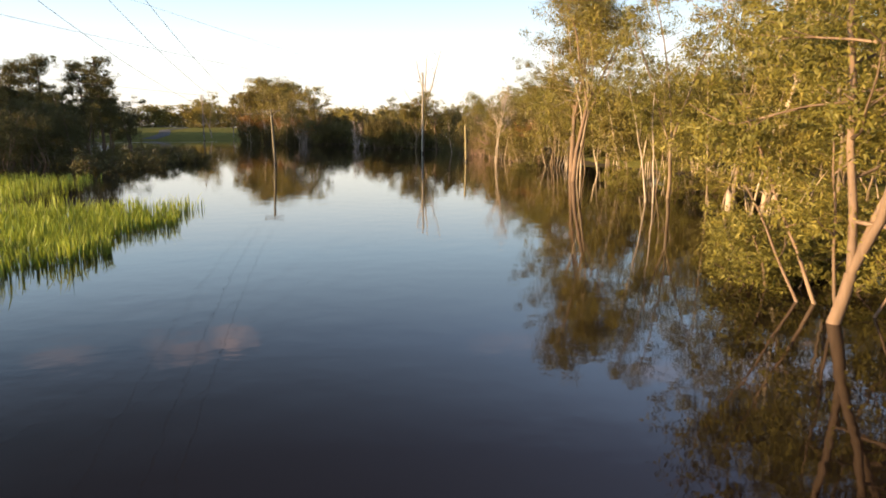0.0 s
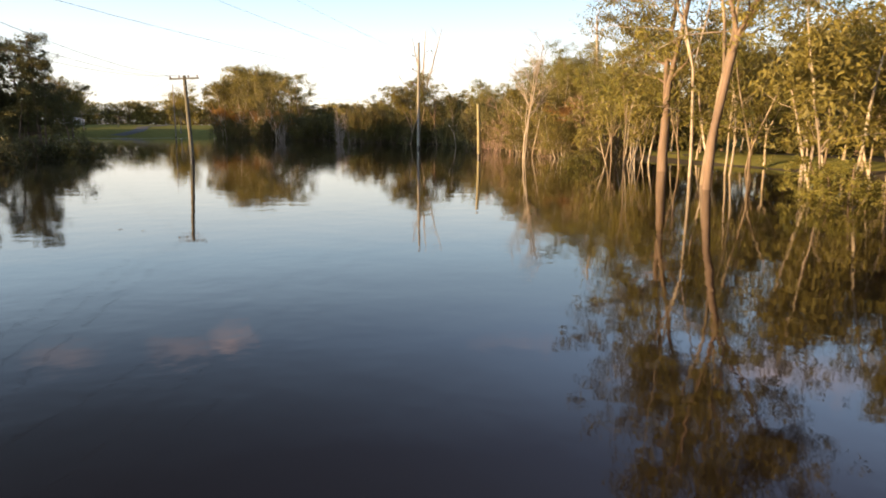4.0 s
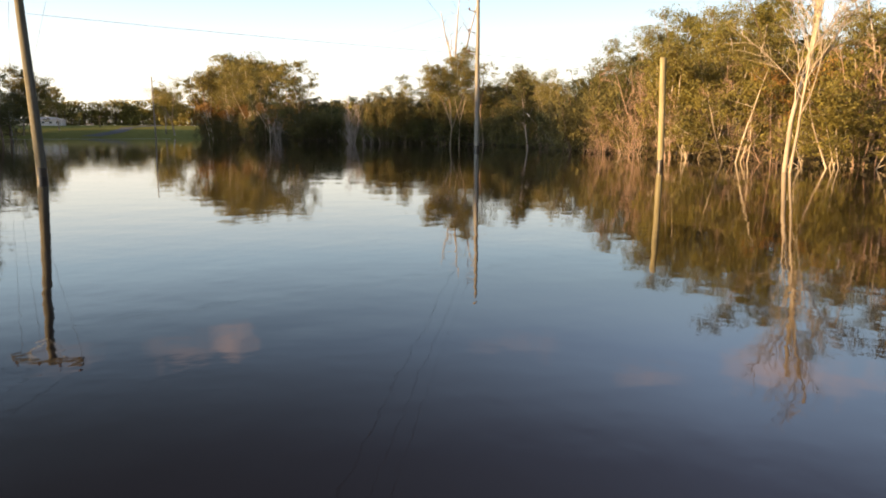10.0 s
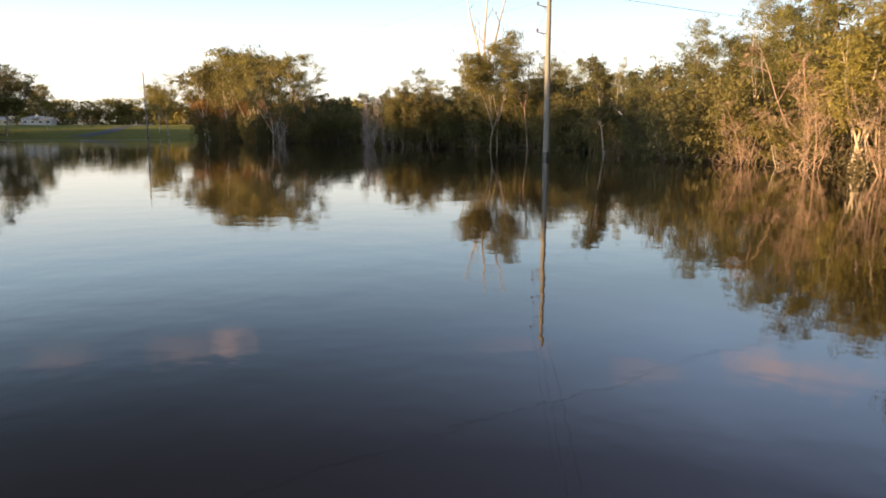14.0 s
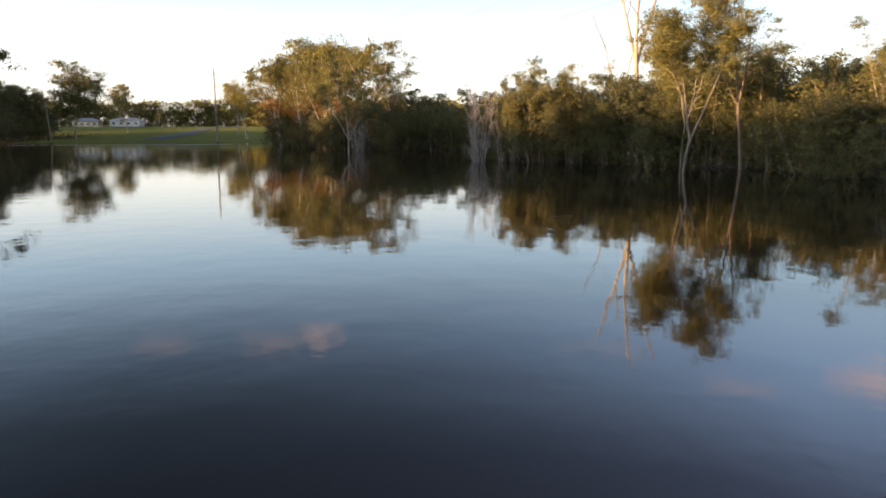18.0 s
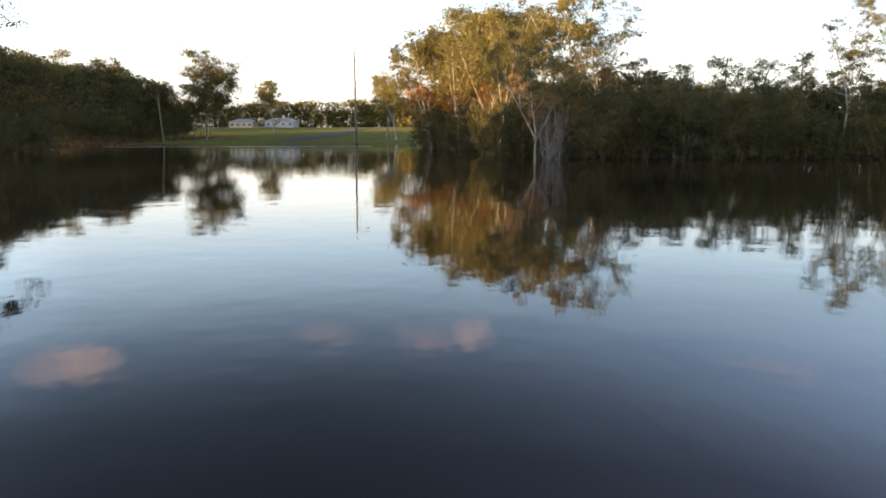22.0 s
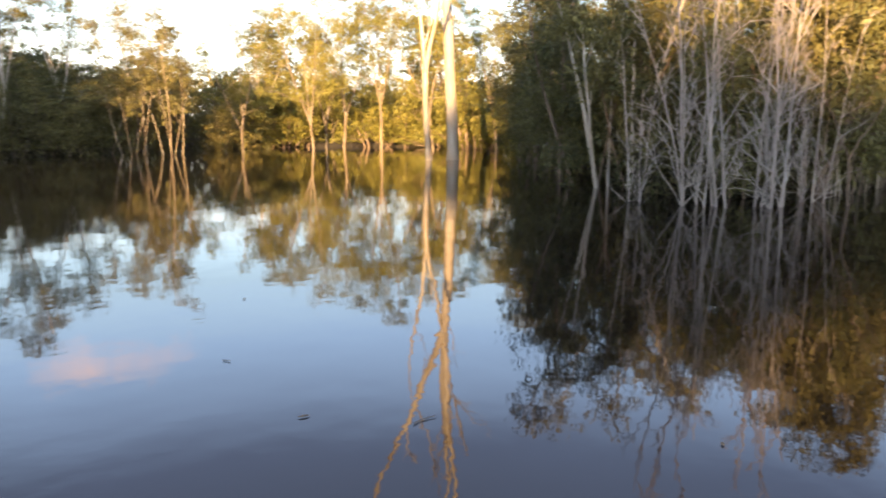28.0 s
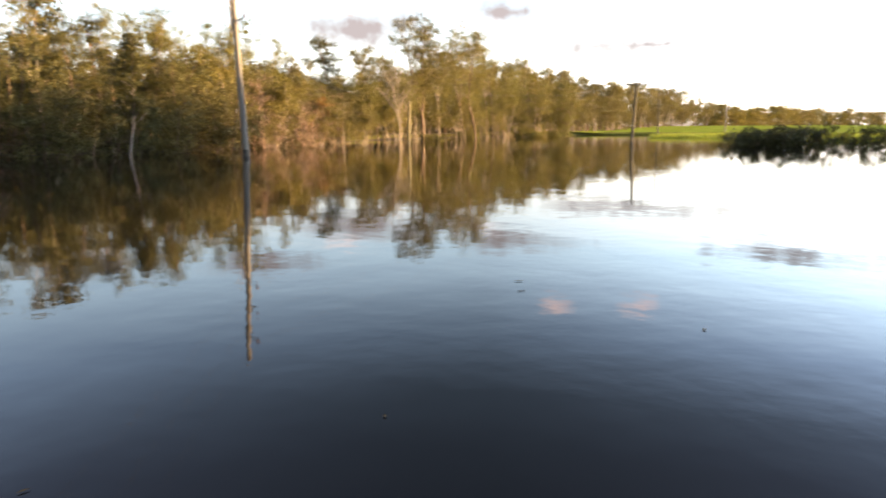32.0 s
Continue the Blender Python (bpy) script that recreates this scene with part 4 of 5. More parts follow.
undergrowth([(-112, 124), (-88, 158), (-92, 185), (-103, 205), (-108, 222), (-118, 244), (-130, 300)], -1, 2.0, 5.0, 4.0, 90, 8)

# trees that stand out
plant("brown", 1, 26.6, 22.8, 18, 40, (0, -2), "tall gum with thick reddish brown trunk in flood water", split=True, radius=0.16)
plant("brown", 2, 29.9, 37.5, 19, 190, (0, 0), "tall gum with straight brown trunk in flood water", split=True, radius=0.27, clear=0.32, limbs=20)
plant("gum", 3, 29.4, 31.8, 19, 10, (0, 1), "slender pale gum tree in flood water", split=True, radius=0.075, clear=0.5, wander=0.02)
plant("bright", 0, 27.6, 25.6, 18, 120, (0, 0), "tall leafy gum with a slender pale trunk", split=True, radius=0.09, clear=0.4)
plant("gum", 2, 33, 50, 10, 70, (0, 0), "crooked white-limbed gum with an open crown over the bank", split=True, clear=0.3, radius=0.13)
for k, (tx, ty, th) in enumerate(((31.5, 29, 9), (32.5, 34, 10), (32, 40, 9), (31, 20, 9), (33, 15, 10), (29.5, 47, 7), (30.5, 52, 8), (31, -2, 7), (30, 11, 6))):
    plant("sunny" if k % 2 else "bright", k % 4, tx, ty, th, 61 * k, group="east bank trees", clear=0.32)
plant("bright", 3, 29.2, 44, 10, 20, (0, 0), "slender crooked white-stemmed gum in flood water", radius=0.06, clear=0.45)
plant("bright", 1, 29.5, 7, 15, 30, (0, 0), split=True, clear=0.36)
plant("paper", 1, 27.3, 4, 8, 10, stems=2, clear=0.5, spread=0.07, leaves="leaf_bright")
plant("paper", 0, 30.5, 1.5, 8.5, 80, stems=3, clear=0.5, spread=0.08, leaves="leaf_bright", bark="bark_mixed")
plant("bright", 0, 33.5, 6, 17, 130, clear=0.4)
plant("gum", 2, 33, 1, 18, 80, (0, 0), split=True, clear=0.45)
plant("bright", 2, 32.5, -7, 15, 170, (0, 0), split=True, clear=0.3)
plant("bright", 3, 22.6, -23.4, 13.5, 60, (0, -5), "large near gum with pale limbs hanging over the water", split=True, floor=1.0, clear=0.2, radius=0.15, limbs=34, twigs=4, reach=0.27, rise=0.0, clump=0.8, per=260, leaf=0.14, wander=0.07, bark="bark_brown")
plant("sunny", 2, 23.6, -22.4, 5.2, 40, label="bushy young gum beside a larger one", floor=1.6, leaves="leaf_bright", per=150, leaf=0.13, bark="bark_brown")
plant("bright", 0, 29, -18, 14, 200, (0, -2), split=True, clear=0.2, per=130, leaf=0.22)
plant("bare", 0, 23.5, 56.7, 11.5, 0)
stump = thing("tree_stump", pose(29.9, -1.3, -1.0, 2, 3, 0), "short broken pale tree stump standing in flood water", "stump")
sv, sq = tube_arrays([(0.02 * math.sin(2 * z), 0.015 * math.cos(3 * z), z) for z in np.linspace(0, 2.1, 9)], np.linspace(0.24, 0.17, 9), 10)
sv[-10:, 2] += np.array([0.02, 0.16, 0.05, 0.24, 0.1, -0.05, 0.12, 0.3, 0.06, 0.18])
child("trunk", smooth(mesh_from("trunk", np.concatenate([sv, [(0, 0, 1.95)]]), [tuple(f) for f in sq] + [(80 + k, 80 + (k + 1) % 10, 90) for k in range(10)], MAT["bark_pale"])), stump)
plant("paper", 2, 20, 103, 8.5, 30, (0, 0), "slender grey swamp oak with bare lower branches in water", stems=1, clear=0.35, limbs=26, reach=0.15, radius=0.09, clump=0.5, per=60, bark="bark_grey", leaves="leaf_dark")
for k, (tx, ty, th) in enumerate(((-2.8, 142.9, 7.6), (-2.3, 142.1, 7.8), (-2.1, 141.3, 7.0), (-2.6, 144.4, 4.2))):
    plant("thicket", k, tx, ty, th, 77 * k, stems=5 if k < 3 else 3, spread=0.12, foot=0.16, group="dead thickets")
plant("bare", 2, -0.6, 139.8, 4.6, 30, (0, 4), "small crooked dead tree with brown bark in the water", stems=1, fork=2, clear=0.5, radius=0.07, limbs=9, twigs=5, reach=0.2, rise=0.4, bark="bark_brown")
plant("paper", 1, 1.8, 146.8, 8.5, 0)
plant("gum", 0, 5.1, 147.4, 9.5, 30, (0, 0), "slender gum with a pale shaded trunk", radius=0.085, clear=0.4)
plant("gum", 3, 14.5, 134.4, 11, 200, (0, 3), "slender pale forked gum before dark scrub", radius=0.08, clear=0.45)
plant("thicket", 1, 0.2, 140.9, 5.0, 150, label="small cluster of bare crooked grey stems", stems=5)
plant("gum", 2, 12.7, 126.5, 13.5, 60, (0, 0), "gum tree with forked pale limbs before dark scrub", split=True, clear=0.26, radius=0.12, limbs=36, flat=0.85, clump=0.8, per=200, leaf=0.16, twigs=3, bark="bark_mixed", opening=1.3, low_bare=0.4, reach=0.2, rise=0.8, wide=1.15)
# brown bark puts the shade on this gum's trunk into its colour
plant("gum", 1, 17.7, 129.5, 13.3, 200, split=True, bark="bark_brown", clear=0.45, radius=0.15)
plant("bare", 1, 15.4, 161.8, 26, 30, (0, 0), "very tall white dead gum with forked bare limbs", stems=1, fork=3, clear=0.5, radius=0.14, limbs=9, twigs=3, spread=0.05, reach=0.16, wander=0.025, opening=0.6)
plant("bare", 2, 14.1, 162.6, 17, 10, (0, -4), "slender white bare gum beside a taller one", stems=1, fork=2, clear=0.4, radius=0.11, limbs=6, twigs=3, reach=0.16)
for k, (tx, ty, th) in enumerate(((30.5, 184, 15), (27, 183, 13), (32.5, 181, 16), (23.4, 181, 12), (34, 176, 15), (20, 186, 11), (35.5, 170, 13))):
    plant("bright", k % 4, tx, ty, th, 70 * k, label="golden sunlit gum with pale slender trunk", clear=0.3)
plant("gum", 3, -22.4, 176.2, 9.6, 0, (0, 0), "large spreading gum with pale trunk and open crown", split=True, clear=0.36, limbs=22, wide=1.3, clump=0.9, per=220, leaf=0.16, opening=1.2, low_bare=0.35)
plant("thicket", 2, -21.2, 177.2, 5.5, 20, label="pale bare stems clustered below a large gum")
for k, (tx, ty, th) in enumerate(((-26, 190, 14), (-30, 196, 15.5))):
    plant("gum", k % 4, tx, ty, th, 71 * k, label="tall gum with pale trunk and open sunlit crown over scrub", group="north bank trees", clear=0.4, low_bare=0.3, limbs=12, floor=5.0, per=110)
plant("gum", 1, -19, 195, 16.5, 120, (0, 0), "tall spreading gum with pale trunk and open sunlit crown", clear=0.36, limbs=18, wide=1.15, floor=5.0)
for k, (tx, ty, th) in enumerate(((-14.5, 195.5, 9.4), (-11, 196.5, 8.8), (-7, 197, 9.8), (-3, 197.5, 9.2), (1, 198, 9.8))):
    plant("dense", k % 4, tx, ty, th, 59 * k, group="north bank trees", wide=1.15)
plant("gum", 0, -33, 203, 17, 90, clear=0.3, limbs=16)
plant("gum", 1, -40, 214, 19, 150, clear=0.3, limbs=16)
plant("far", 2, -48, 226, 18, 30)
plant("paper", 0, 10.5, 182, 9, 0, radius=0.045, bark="bark_mixed")
plant("paper", 3, 9.0, 184, 9, 50, radius=0.04, bark="bark_mixed")
plant("gum", 2, 4, 192, 14, 40)
plant("gum", 1, 9, 193, 15, 240)
plant("gum", 3, 15, 192, 14, 100)
plant("bare", 3, 34.3, 75, 15.5, 20, (0, 0), "tall dead gum trunk behind the bank trees", stems=1, clear=0.6, radius=0.2, limbs=9, twigs=3, reach=0.16, wander=0.06)
plant("rust", 0, -51, 234, 12, 0, wide=1.3)
plant("rust", 1, -47, 226, 11, 90, wide=1.2)
for k, (tx, ty, th) in enumerate(((3, 141.5, 6.5), (5, 145, 7), (3, 148, 6.5), (8, 148, 7), (9, 141.5, 7), (11, 144, 7.5), (14, 149, 8), (18, 139.5, 8.5), (12, 139.5, 7.5), (14.8, 138.5, 8), (17, 135.5, 7.5), (20, 133, 8.5), (21.5, 128, 8), (22, 137, 9.5))):
    plant("dense" if k % 2 else "scrub", k % 4, tx, ty, th, 40 * k, group="peninsula trees", wide=1.15)
for k, (tx, ty, th) in enumerate(((20.8, 131.2, 5), (21, 128.6, 5.4), (20.4, 126, 5), (20.4, 123.2, 5.6), (21, 120.2, 5.2), (22.4, 125, 6.5))):
    plant("under" if k % 2 else "scrub", k % 4, tx, ty, th, 67 * k, group="peninsula trees", wide=1.3, clear=0.08)
for k, (tx, ty, th) in enumerate(((7, 151, 7.5), (10, 152.5, 9), (13.5, 154.5, 9.5), (17, 157, 8.5), (21, 159.5, 10), (25.5, 162.5, 9.5), (18, 151, 9.5), (24, 155, 10))):
    plant("dense", k % 4, tx, ty, th, 53 * k, group="peninsula trees", wide=1.1)
for k, (tx, ty, th) in enumerate(((-36, 58, 7), (-40, 63, 8.5), (-44, 67, 9), (-39, 71, 7.5), (-46, 59, 8.5), (-37, 65, 6.5), (-49, 73, 9.5), (-52, 64, 9.5), (-42, 77, 8.5),
                                  (-44, 54, 8), (-50, 56, 9), (-57, 62, 10), (-40, 52, 6.5), (-56, 72, 10.5))):
    plant("dense" if k % 3 else "scrub", k % 4, tx, ty, th, 47 * k, group="western drowned trees", wide=1.35)
plant("far", 0, -85, 305, 22, 20, limbs=18, clump=1.5, per=110)
plant("far", 1, -78, 318, 17, 90, limbs=18, clump=1.5, per=110)
plant("far", 3, -92, 316, 18, 150, limbs=18, clump=1.5, per=110)
plant("far", 2, -148, 345, 18.5, 50, label="lone gum tree on the green field", limbs=20, clump=1.3, per=130, clear=0.35)
plant("gum", 1, -124, 272, 22, 20, label="tall full-crowned gum on the far western bank", limbs=30, clump=1.5, per=170, leaf=0.3, clear=0.25, wide=1.25)
plant("far", 3, -132, 268, 15, 20, limbs=16, clump=1.7)
for k, (tx, ty, th) in enumerate(((-72, 157, 24), (-79, 163, 23), (-85, 157, 24), (-93, 151, 22))):
    plant("dense", k, tx, ty, th, tx, (0, 0), "very tall dark spreading tree over the western bank", wide=1.12, per=150, leaf=0.2, clear=0.22, clump=0.85)
for k, (tx, ty, th) in enumerate(((-64, 154, 9), (-68, 152, 11), (-73, 150, 13), (-79, 148, 14), (-84, 150, 14), (-66, 160, 9), (-71, 161, 11), (-76, 160, 13), (-82, 158, 15), (-90, 152, 15))):
    plant("dense", k % 4, tx, ty, th, 37 * k, group="western drowned trees", wide=1.25)
for bx, by, bh, bw in ((-17.4, 61.5, 2.2, 1.0), (-19.4, 61, 2.4, 1.0), (-21.6, 60.5, 2.2, 0.95), (-25, 60, 3.2, 0.5), (-27.8, 59, 2.6, 0.55), (-30, 60, 2.4, 0.8),
                       (-19, 45, 2.6, 1.2), (-21, 38, 2.6, 1.3), (-23, 54, 2.6, 1.1)):
    plant("shrub", rnd.randrange(4), bx, by, bh, rnd.uniform(0, 360), wide=bw, group="drowned shrubs")
for bx, by, bh in ((25.4, 42.3, 1.2), (30, 18, 1.8), (33, 12, 2.2), (29.5, -13, 2.6), (26.4, -13.5, 2.2), (23.7, -19.2, 2.3), (24.6, -17.2, 2.0)):
    plant("yellowshrub", rnd.randrange(4), bx, by, bh, rnd.uniform(0, 360), group="yellow-green shrubs", wide=1.2)


# ---- poles ----
def pole_timber(root, height, r0, r1, material=None, below=1.4):
    zz = np.linspace(-below, height, 14)
    pts = np.stack([0.012 * np.sin(zz * 0.7), 0.010 * np.cos(zz * 0.9), zz], 1)
    v, q = tube_arrays(pts, np.linspace(r0, r1, 14), 14)
    n = len(v)
    top = [(0, 0, height + 0.02)]
    verts = np.concatenate([v, top])
    faces = [tuple(f) for f in q] + [(n - 14 + k, n - 14 + (k + 1) % 14, n) for k in range(14)]
    return child("pole", smooth(mesh_from("pole", verts, faces, material or MAT["pole"])), root)


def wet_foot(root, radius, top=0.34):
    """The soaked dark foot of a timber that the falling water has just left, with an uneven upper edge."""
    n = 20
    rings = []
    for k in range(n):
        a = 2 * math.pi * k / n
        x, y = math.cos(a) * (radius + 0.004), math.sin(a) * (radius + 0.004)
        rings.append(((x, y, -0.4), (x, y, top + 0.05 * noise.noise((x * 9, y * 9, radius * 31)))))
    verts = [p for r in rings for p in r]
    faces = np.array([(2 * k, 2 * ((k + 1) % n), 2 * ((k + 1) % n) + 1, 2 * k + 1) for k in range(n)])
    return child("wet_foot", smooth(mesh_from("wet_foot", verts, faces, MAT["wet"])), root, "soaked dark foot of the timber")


def insulator(parent, x, y, z, size=1.0, name="insulator"):
    bm = bmesh.new()
    for k, (r, zz) in enumerate(((0.03, 0.0), (0.07, 0.05), (0.055, 0.1), (0.075, 0.13), (0.03, 0.2))):
        bmesh.ops.create_cone(bm, cap_ends=True, segments=10, radius1=r * size, radius2=r * 0.8 * size, depth=0.06 * size,
                              matrix=Matrix.Translation((x, y, z + zz * size)))
    return part(name, bm, MAT["porcelain"], parent)


def arm_pole(x, y, height, turn, tilt, arm=2.5, label="", pins=4, material=None):
    root = thing("utility_pole", pose(x, y, 0, tilt[0], tilt[1], turn), label or "leaning timber power pole with one crossarm standing in flood water", "utility pole", "low power line")
    pole_timber(root, height, 0.19, 0.14, material)
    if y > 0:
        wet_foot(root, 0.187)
    bm = bmesh.new()
    box_bm(bm, 0, -0.17, height - 0.25, arm, 0.11, 0.13, 0.015)
    bar = part("crossarm", bm, MAT["pole"], root)
    for k in range(pins):
        insulator(bar, -arm / 2 + 0.12 + (arm - 0.24) * k / (pins - 1), -0.17, height - 0.18)
    for s in (-1, 1):
        v, q = tube_arrays([(s * 0.75, -0.18, height - 0.3), (0, -0.17, height - 0.95)], [0.022, 0.022], 6)
        child("brace", mesh_from("brace", v, q, MAT["steel"]), root)
    return root


def tall_pole(x, y, height, turn, tilt, label, r0=0.25, arms=(2.0, 4.0, 6.0), side=1):
    root = thing("transmission_pole", pose(x, y, 0, tilt[0], tilt[1], turn), label, "utility pole", "high power line")
    pole_timber(root, height, r0, 0.15, MAT["pole_grey"])
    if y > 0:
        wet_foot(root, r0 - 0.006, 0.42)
    for dz in arms:
        v, q = tube_arrays([(0, 0, height - dz - 0.1), (side * 0.5, 0, height - dz), (side * 0.85, 0, height - dz + 0.1)], [0.06, 0.05, 0.04], 8)
        child("bracket", smooth(mesh_from("bracket", v, q, MAT["steel"])), root)
        v, q = tube_arrays([(0, 0, height - dz - 0.55), (side * 0.45, 0, height - dz - 0.05)], [0.03, 0.03], 6)
        child("brace", smooth(mesh_from("brace", v, q, MAT["steel"])), root)
        insulator(root, side * 0.85, 0, height - dz + 0.08, 1.3)
    return root


def wire(a, b, sag, r=0.0065, name="power_line", label="thin sagging power line between timber poles"):
    a, b = np.array(a, float), np.array(b, float)
    t = np.linspace(0, 1, 25)[:, None]
    p = a + (b - a) * t
    p[:, 2] -= 4 * sag * (t * (1 - t))[:, 0]
    v, q = tube_arrays(p, np.full(25, r), 5)
    return tagged(new(name, smooth(mesh_from(name, v, q, MAT["wire"]))), label, "power line", "power lines")


arm_pole(-5.53, 53.41, 7.1, 0, (0, -2.4))
arm_pole(-66.2, 161, 7.0, 35, (0, -3), 2.2, "old grey timber power pole near the shaded western bank", material=MAT["pole_grey"])
arm_pole(-104.2, 231.2, 9.5, 30, (0, -4), 2.4, "leaning pale timber power pole before the far western trees", material=MAT["post"])
tall_pole(14.0, 98.0, 15.4, 0, (-2.6, 0.4), "very tall weathered timber power pole standing in flood water", side=-1)
tall_pole(-72.4, 250.2, 18.6, 20, (0, -0.6), "very tall dark timber power pole before the far road", arms=(1.5, 3.8, 6.1))
arm_pole(-150, 390, 10, 20, (0, 0), 2.2, "timber power pole beside the far road")
arm_pole(5.6, -46, 15.3, 0, (0, 0.6), 4.6, "tall pale timber power pole beyond the flood")
tall_pole(-8.5, -75, 13, 0, (0, 0), "timber power pole on the green southern field", side=-1)
stub = thing("timber_post", pose(19.86, 61.3, 0, 0, -1.3, 0), "pale yellow timber post without wires standing in flood water", "post")
pole_timber(stub, 5.15, 0.155, 0.15, MAT["post"])
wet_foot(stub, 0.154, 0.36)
for dx, far_x in ((-1.13, 3.36), (-0.35, 6.54), (1.13, 7.65)):
    wire((-5.83 + dx, 53.2, 7.05), (far_x, -46.2, 15.1), 4.23, 0.009)
    wire((-5.83 + dx, 53.6, 7.05), (-66.2 + dx * 0.8, 161, 6.9), 1.8)
    wire((-66.2 + dx * 0.8, 161, 6.9), (-104.2 + dx * 0.8, 231.2, 9.4), 1.4)
wire((-5.6, 53.5, 5.7), (42, 84, 6.6), 0.5)
for dz, df in ((2.0, 1.5), (4.0, 3.8), (6.0, 6.1)):
    wire((13.25, 98 + 0.6, 15.7 - dz), (-9.3, -75, 13.3 - dz), 2.0)
    wire((13.25, 98 + 0.6, 15.7 - dz), (-71.6, 250.4, 18.9 - df), 2.2)
# stay wire from the tall pole down to the bank, with its white guard
stay_a, stay_b = Vector((14.0, 98.0, 9.2)), Vector((21.2, 91.0, -0.3))
wire(stay_a, stay_b, 0.05, 0.012, "stay_wire", "taut stay wire from a tall pole to the bank")
guard = thing("stay_guard", look(stay_a.lerp(stay_b, 0.62), stay_b), "white insulator guard on a stay wire", "insulator")
bm = bmesh.new()
bmesh.ops.create_cone(bm, cap_ends=True, segments=12, radius1=0.045, radius2=0.045, depth=0.4)
part("sleeve", bm, MAT["wall_white"], guard)


# ---- road, houses ----
def strip(name, centre, width, material, lift=0.03):
    c = np.array(centre, float)
    d = np.gradient(c, axis=0)
    d /= np.linalg.norm(d, axis=1, keepdims=True)
    nrm = np.stack([-d[:, 1], d[:, 0]], 1)
    verts, faces = [], []
    for k in range(len(c)):
        for s in (-0.5, -0.17, 0.17, 0.5):
            x, y = c[k] + nrm[k] * width * s
            verts.append((x, y, ground_z(x, y) + lift + 0.12 - abs(s) * 0.1))
    for k in range(len(c) - 1):
        for j in range(3):
            faces.append((k * 4 + j, k * 4 + j + 1, k * 4 + 5 + j, k * 4 + 4 + j))
    return new(name, mesh_from(name, verts, faces, material))


tt = np.linspace(0, 1, 40)
road_line = np.stack([np.interp(tt, (0, 0.3, 0.55, 0.8, 1), (-104, -113, -126, -139, -142)), np.interp(tt, (0, 0.3, 0.55, 0.8, 1), (276, 320, 360, 396, 450))], 1)
tagged(strip("road", road_line, 6.0, MAT["road"]), "dark asphalt road coming out of the flood up the grass", "road", kind="structure")


# pale bumpy strip just above the water
ripple = surface("ripple_pale", [(0.3, (0.30, 0.27, 0.24)), (0.7, (0.55, 0.52, 0.48))], 3.0, 0.5, 0.6, 0.02, (1, 1, 1), 4.0)
rc = np.stack([np.linspace(-101, -63, 30), np.linspace(212, 236, 30)], 1)
rw = 0.55 + 0.35 * np.array([noise.noise((0.4 * k, 3.0, 1.0)) for k in range(30)])
rn = np.array([-0.534, 0.845])
rv = [(*(c + rn * (w * q + 0.5 * noise.noise((0.3 * c[0], 9.0, 0)))), 0.005 + 0.02 * (q == 0)) for c, w in zip(rc, rw) for q in (-1, 0, 1)]
rf = np.array([(3 * k + j, 3 * k + j + 1, 3 * k + j + 4, 3 * k + j + 3) for k in range(29) for j in (0, 1)])
tagged(new("ripple_line", smooth(mesh_from("ripple_line", rv, rf, ripple))), "pale line of ripples where the flood runs over the road", "water", kind="structure")


def house(x, y, turn, w, d, h, wall, label):
    z = ground_z(x, y)
    root = thing("house", pose(x, y, z, 0, 0, turn), label, "house", "far houses")
    bm = bmesh.new()
    box_bm(bm, 0, 0, h / 2, w, d, h)
    part("wall", bm, wall, root)
    bm = bmesh.new()
    e = 0.5
    vs = [bm.verts.new(p) for p in ((-w / 2 - e, -d / 2 - e, h), (w / 2 + e, -d / 2 - e, h), (w / 2 + e, d / 2 + e, h), (-w / 2 - e, d / 2 + e, h),
                                    (-w / 2 + d * 0.4, 0, h + 1.6), (w / 2 - d * 0.4, 0, h + 1.6))]
    for f in ((0, 1, 5, 4), (1, 2, 5), (2, 3, 4, 5), (3, 0, 4), (3, 2, 1, 0)):
        bm.faces.new([vs[k] for k in f])
    part("roof", bm, MAT["roof"], root)
    for k in range(4):
        bm = bmesh.new()
        wx = -w / 2 + w * (k + 0.5) / 4
        for fx_, fz, sx, sz in ((-0.74, 0, 0.1, 1.3), (0.74, 0, 0.1, 1.3), (0, -0.6, 1.38, 0.1), (0, 0.6, 1.38, 0.1)):
            box_bm(bm, wx + fx_, -d / 2 - 0.03, h * 0.55 + fz, sx, 0.12, sz)
        frame_part = part("window", bm, MAT["roof"], root)
        bm = bmesh.new()
        box_bm(bm, wx, -d / 2 - 0.02, h * 0.55, 1.36, 0.06, 1.08)
        part("pane", bm, MAT["glass"], frame_part)
    return root


house(-200, 440, 12, 15, 9, 3.2, MAT["wall_white"], "long white single-storey house beyond the field")
for tx, ty, th in ((-208, 428, 4), (-193, 424, 4.5), (-221, 420, 4), (-210, 452, 9), (-230, 428, 8), (-186, 446, 7), (-228, 445, 9)):
    plant("far", int(-tx) % 4, tx, ty, th, tx, label="garden tree beside the far houses")
house(-216, 430, 12, 12, 8, 3.0, MAT["wall_cream"], "small cream house beyond the field")

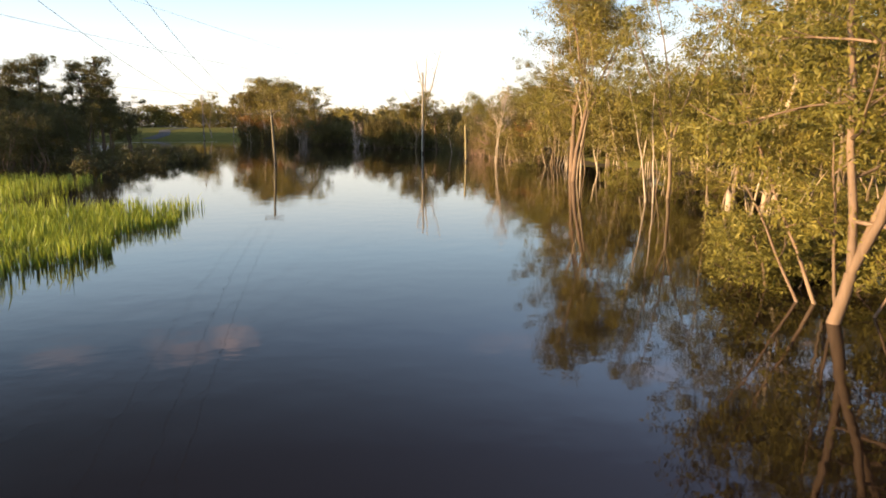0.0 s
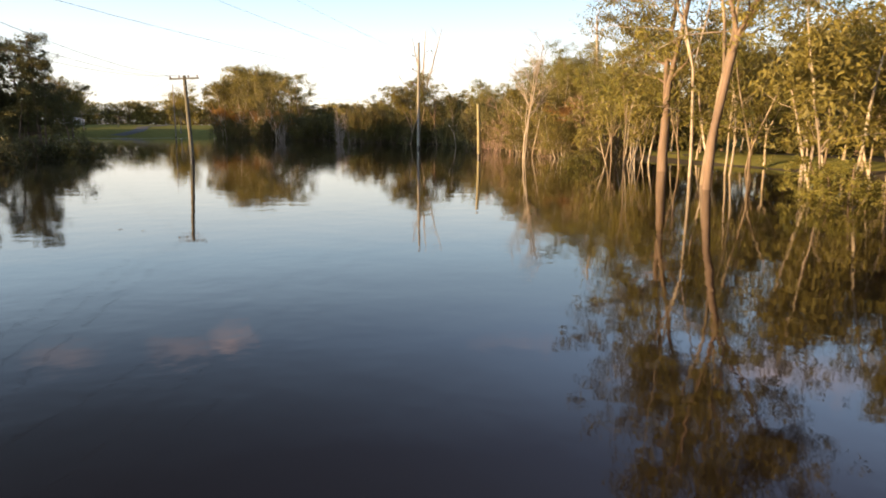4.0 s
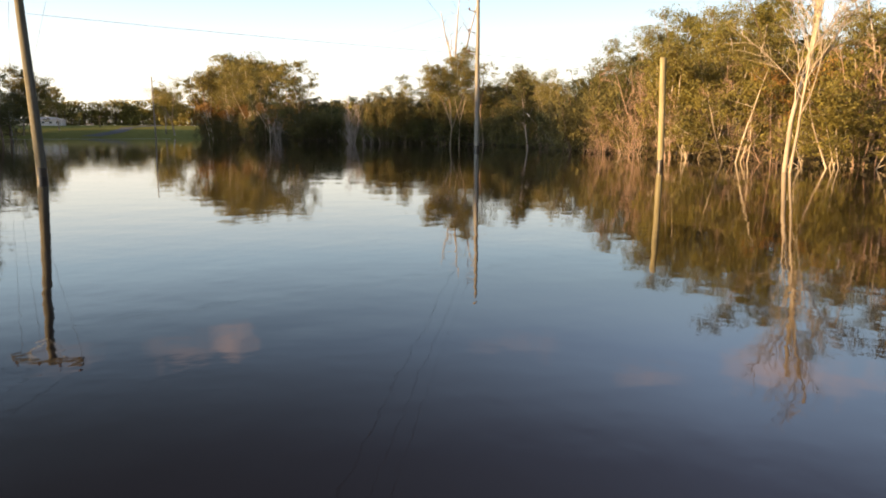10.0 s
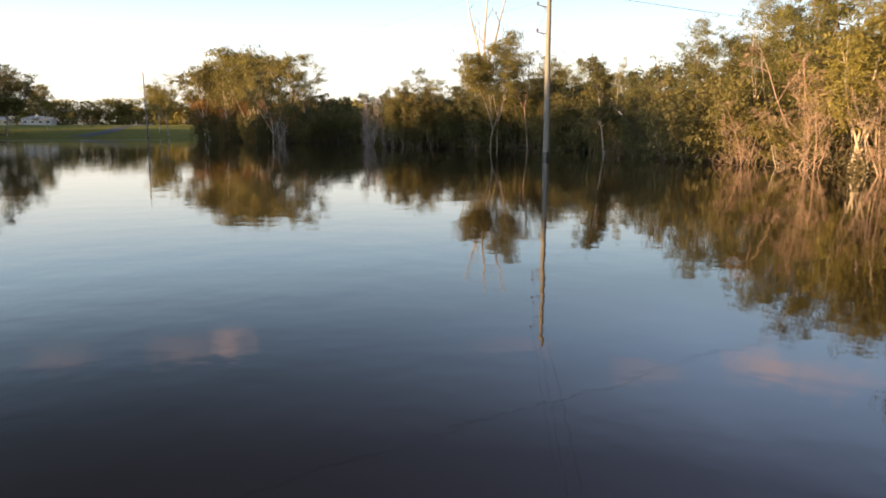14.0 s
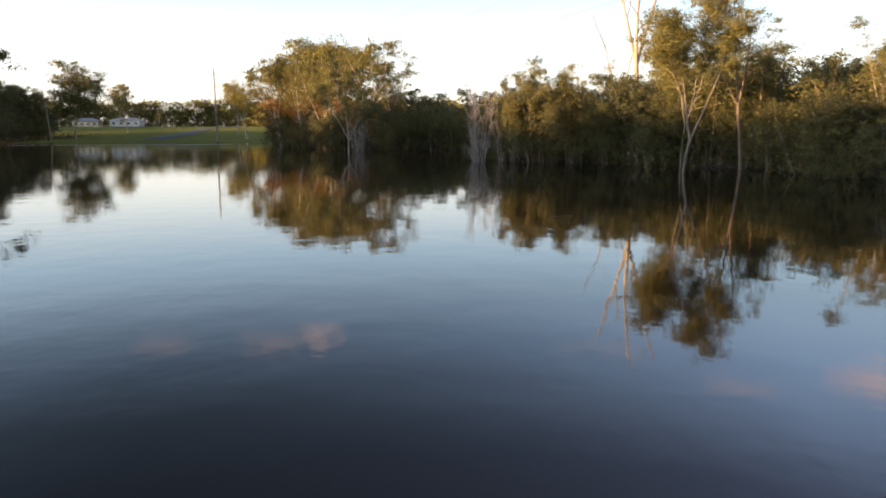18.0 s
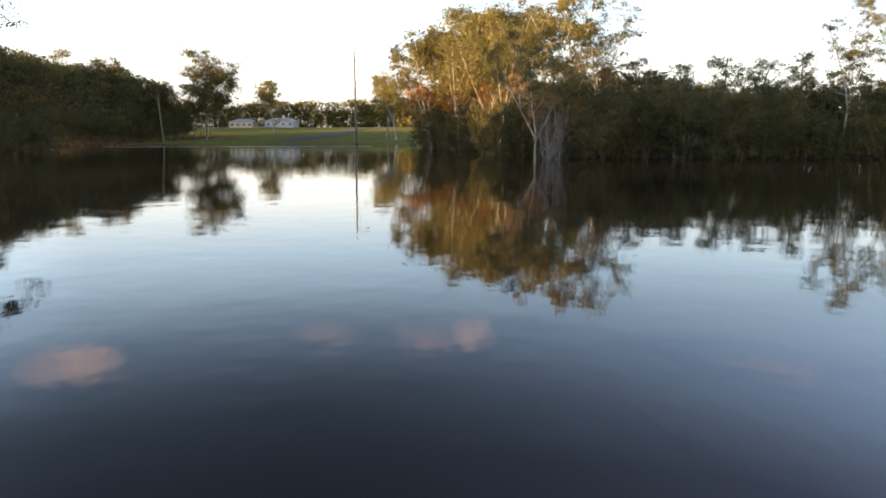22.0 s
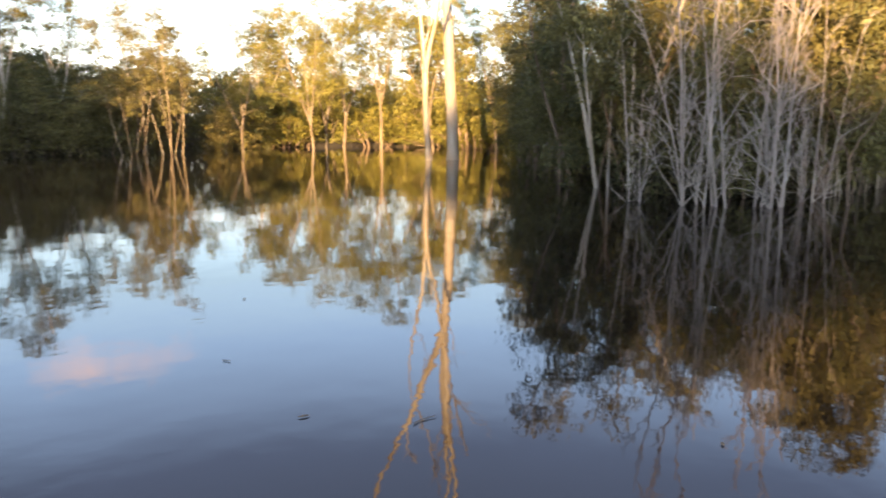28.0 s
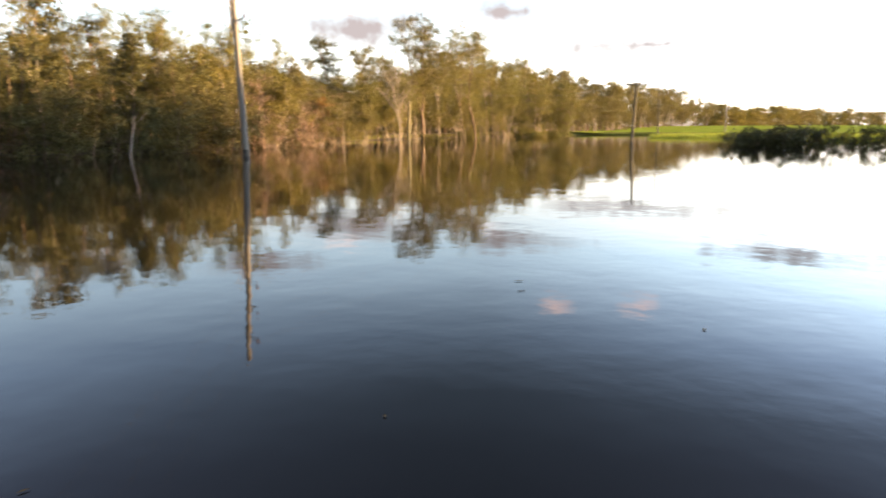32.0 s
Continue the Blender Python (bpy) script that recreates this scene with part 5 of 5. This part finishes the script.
# ---- reeds ----
def reeds(n, seed):
    rng = np.random.default_rng(seed)
    out = []
    while len(out) < n:
        x = rng.uniform(-75, 2.5)
        y = rng.uniform(-62, 27)
        if rng.random() > min(1, (x + 75) / 30) * min(1, (y + 62) / 34):
            continue
        edge = 1.2 - 0.03 * (y + 20) + 1.5 * noise.noise((y * 0.25, 3.1, 0)) if y > -24 else 2
        if x > edge or noise.noise((x * 0.18, y * 0.18, 1.0)) < -0.28:
            continue
        if (y > 2 and x > -12 - 0.15 * y) or (y > -2 and rng.random() > 0.45):
            continue
        if rng.random() > min(1, 0.25 + 14 / (4 + math.hypot(x - 3, y + 14))):
            continue
        out.append((x, y))
    p = np.array(out)
    h = rng.uniform(0.45, 1.0, n) * np.array([0.85 + 0.5 * noise.noise((q[0] * 0.6, q[1] * 0.6, 2.0)) for q in p])
    a = rng.uniform(0, 2 * np.pi, n)
    bend = rng.uniform(0.1, 0.5, n)
    w = rng.uniform(0.012, 0.03, n)
    base = np.c_[p, np.full(n, -0.35)]
    side = np.c_[-np.sin(a), np.cos(a), np.zeros(n)] * w[:, None]
    out_ = np.c_[np.cos(a), np.sin(a), np.zeros(n)]
    mid = base + out_ * (bend * 0.25 * h)[:, None] + np.c_[np.zeros((n, 2)), 0.35 + h * 0.6]
    tip = base + out_ * (bend * h)[:, None] + np.c_[np.zeros((n, 2)), 0.35 + h]
    verts = np.stack([base - side, base + side, mid + side * 0.8, mid - side * 0.8, tip], 1).reshape(-1, 3)
    k = np.arange(n)[:, None] * 5
    faces = np.concatenate([np.c_[k, k + 1, k + 2], np.c_[k, k + 2, k + 3], np.c_[k + 3, k + 2, k + 4]])
    return mesh_from("reeds", verts, faces, MAT["reed"])


tagged(new("reeds", reeds(60000, 5)), "bright green reeds and grass growing out of the flood edge", "reeds", kind="stuff")


# ---- debris afloat ----
def floating_stick(x, y, turn, length, r=0.014):
    root = thing("floating_stick", pose(x, y, 0.0, 0, 0, turn), "thin dark stick afloat on the flood water", "stick", "floating debris")
    t = np.linspace(-0.5, 0.5, 9)
    pts = np.stack([t * length, 0.05 * length * np.sin(t * 4.1 + x), 0.008 + 0.03 * length * (t + 0.3) ** 2], 1)
    v, q = tube_arrays(pts, r * np.linspace(1, 0.45, 9), 6)
    child("stem", smooth(mesh_from("stem", v, q, MAT["bark_brown"])), root)
    v, q = tube_arrays([pts[5], pts[5] + np.array([0.10, 0.12, 0.03]) * length, pts[5] + np.array([0.16, 0.22, 0.02]) * length], [r * 0.6, r * 0.4, r * 0.25], 5)
    child("twig", smooth(mesh_from("twig", v, q, MAT["bark_brown"])), root)


def floating_leaf(x, y, turn, length):
    """A curled gum leaf: a pointed blade with a raised rim."""
    t = np.linspace(0, 1, 7)
    w = 0.16 * length * np.sin(np.pi * np.clip(t, 0.02, 0.98)) ** 0.8
    mid = np.stack([t * length, 0.12 * length * np.sin(t * 2.2), 0.004 + 0.02 * length * t], 1)
    rows = [mid + np.stack([0 * t, s * w, 0.25 * abs(s) * w], 1) for s in (-1, 0, 1)]
    verts = np.concatenate(rows)
    faces = np.array([(r * 7 + k, r * 7 + k + 1, r * 7 + k + 8, r * 7 + k + 7) for r in range(2) for k in range(6)])
    ob = new("floating_leaf", smooth(mesh_from("floating_leaf", verts, faces, MAT["leaf_rust"])))
    ob.matrix_basis = pose(x, y, 0.003, 0, 0, turn)
    tagged(ob, "single curled brown leaf afloat on the water", "leaf", "floating debris")


for k, (fx, fy, fl) in enumerate(((1.84, 97.88, 1.1), (-5.81, 106.47, 0.3), (-15.63, 127.14, 0.4), (-17.93, 130.96, 0.22), (-16.87, 143.09, 0.2),
                                  (-16.93, 141.08, 0.5), (9.82, 41.31, 0.35), (8.78, 44.5, 0.4), (6.09, 10.0, 0.3), (-8.72, 147.56, 0.5))):
    floating_stick(fx, fy, 67 * k + 12, fl * (0.75 if fl > 1 else 0.38), 0.012 if fl > 1 else 0.005)
for k, (fx, fy, fl) in enumerate(((-3.0, 105.64, 0.2), (-19.98, 131.74, 0.16), (-17.68, 130.5, 0.2), (-18.28, 134.8, 0.1), (6.76, 9.68, 0.2), (-17.29, 141.75, 0.16),
                                  (-17.01, 136.45, 0.12), (5.44, 11.27, 0.16), (7.51, 18.19, 0.14), (-16.2, 139.4, 0.1), (-17.6, 137.2, 0.1), (-15.4, 144.6, 0.14))):
    floating_leaf(fx, fy, 101 * k, fl * 0.55)
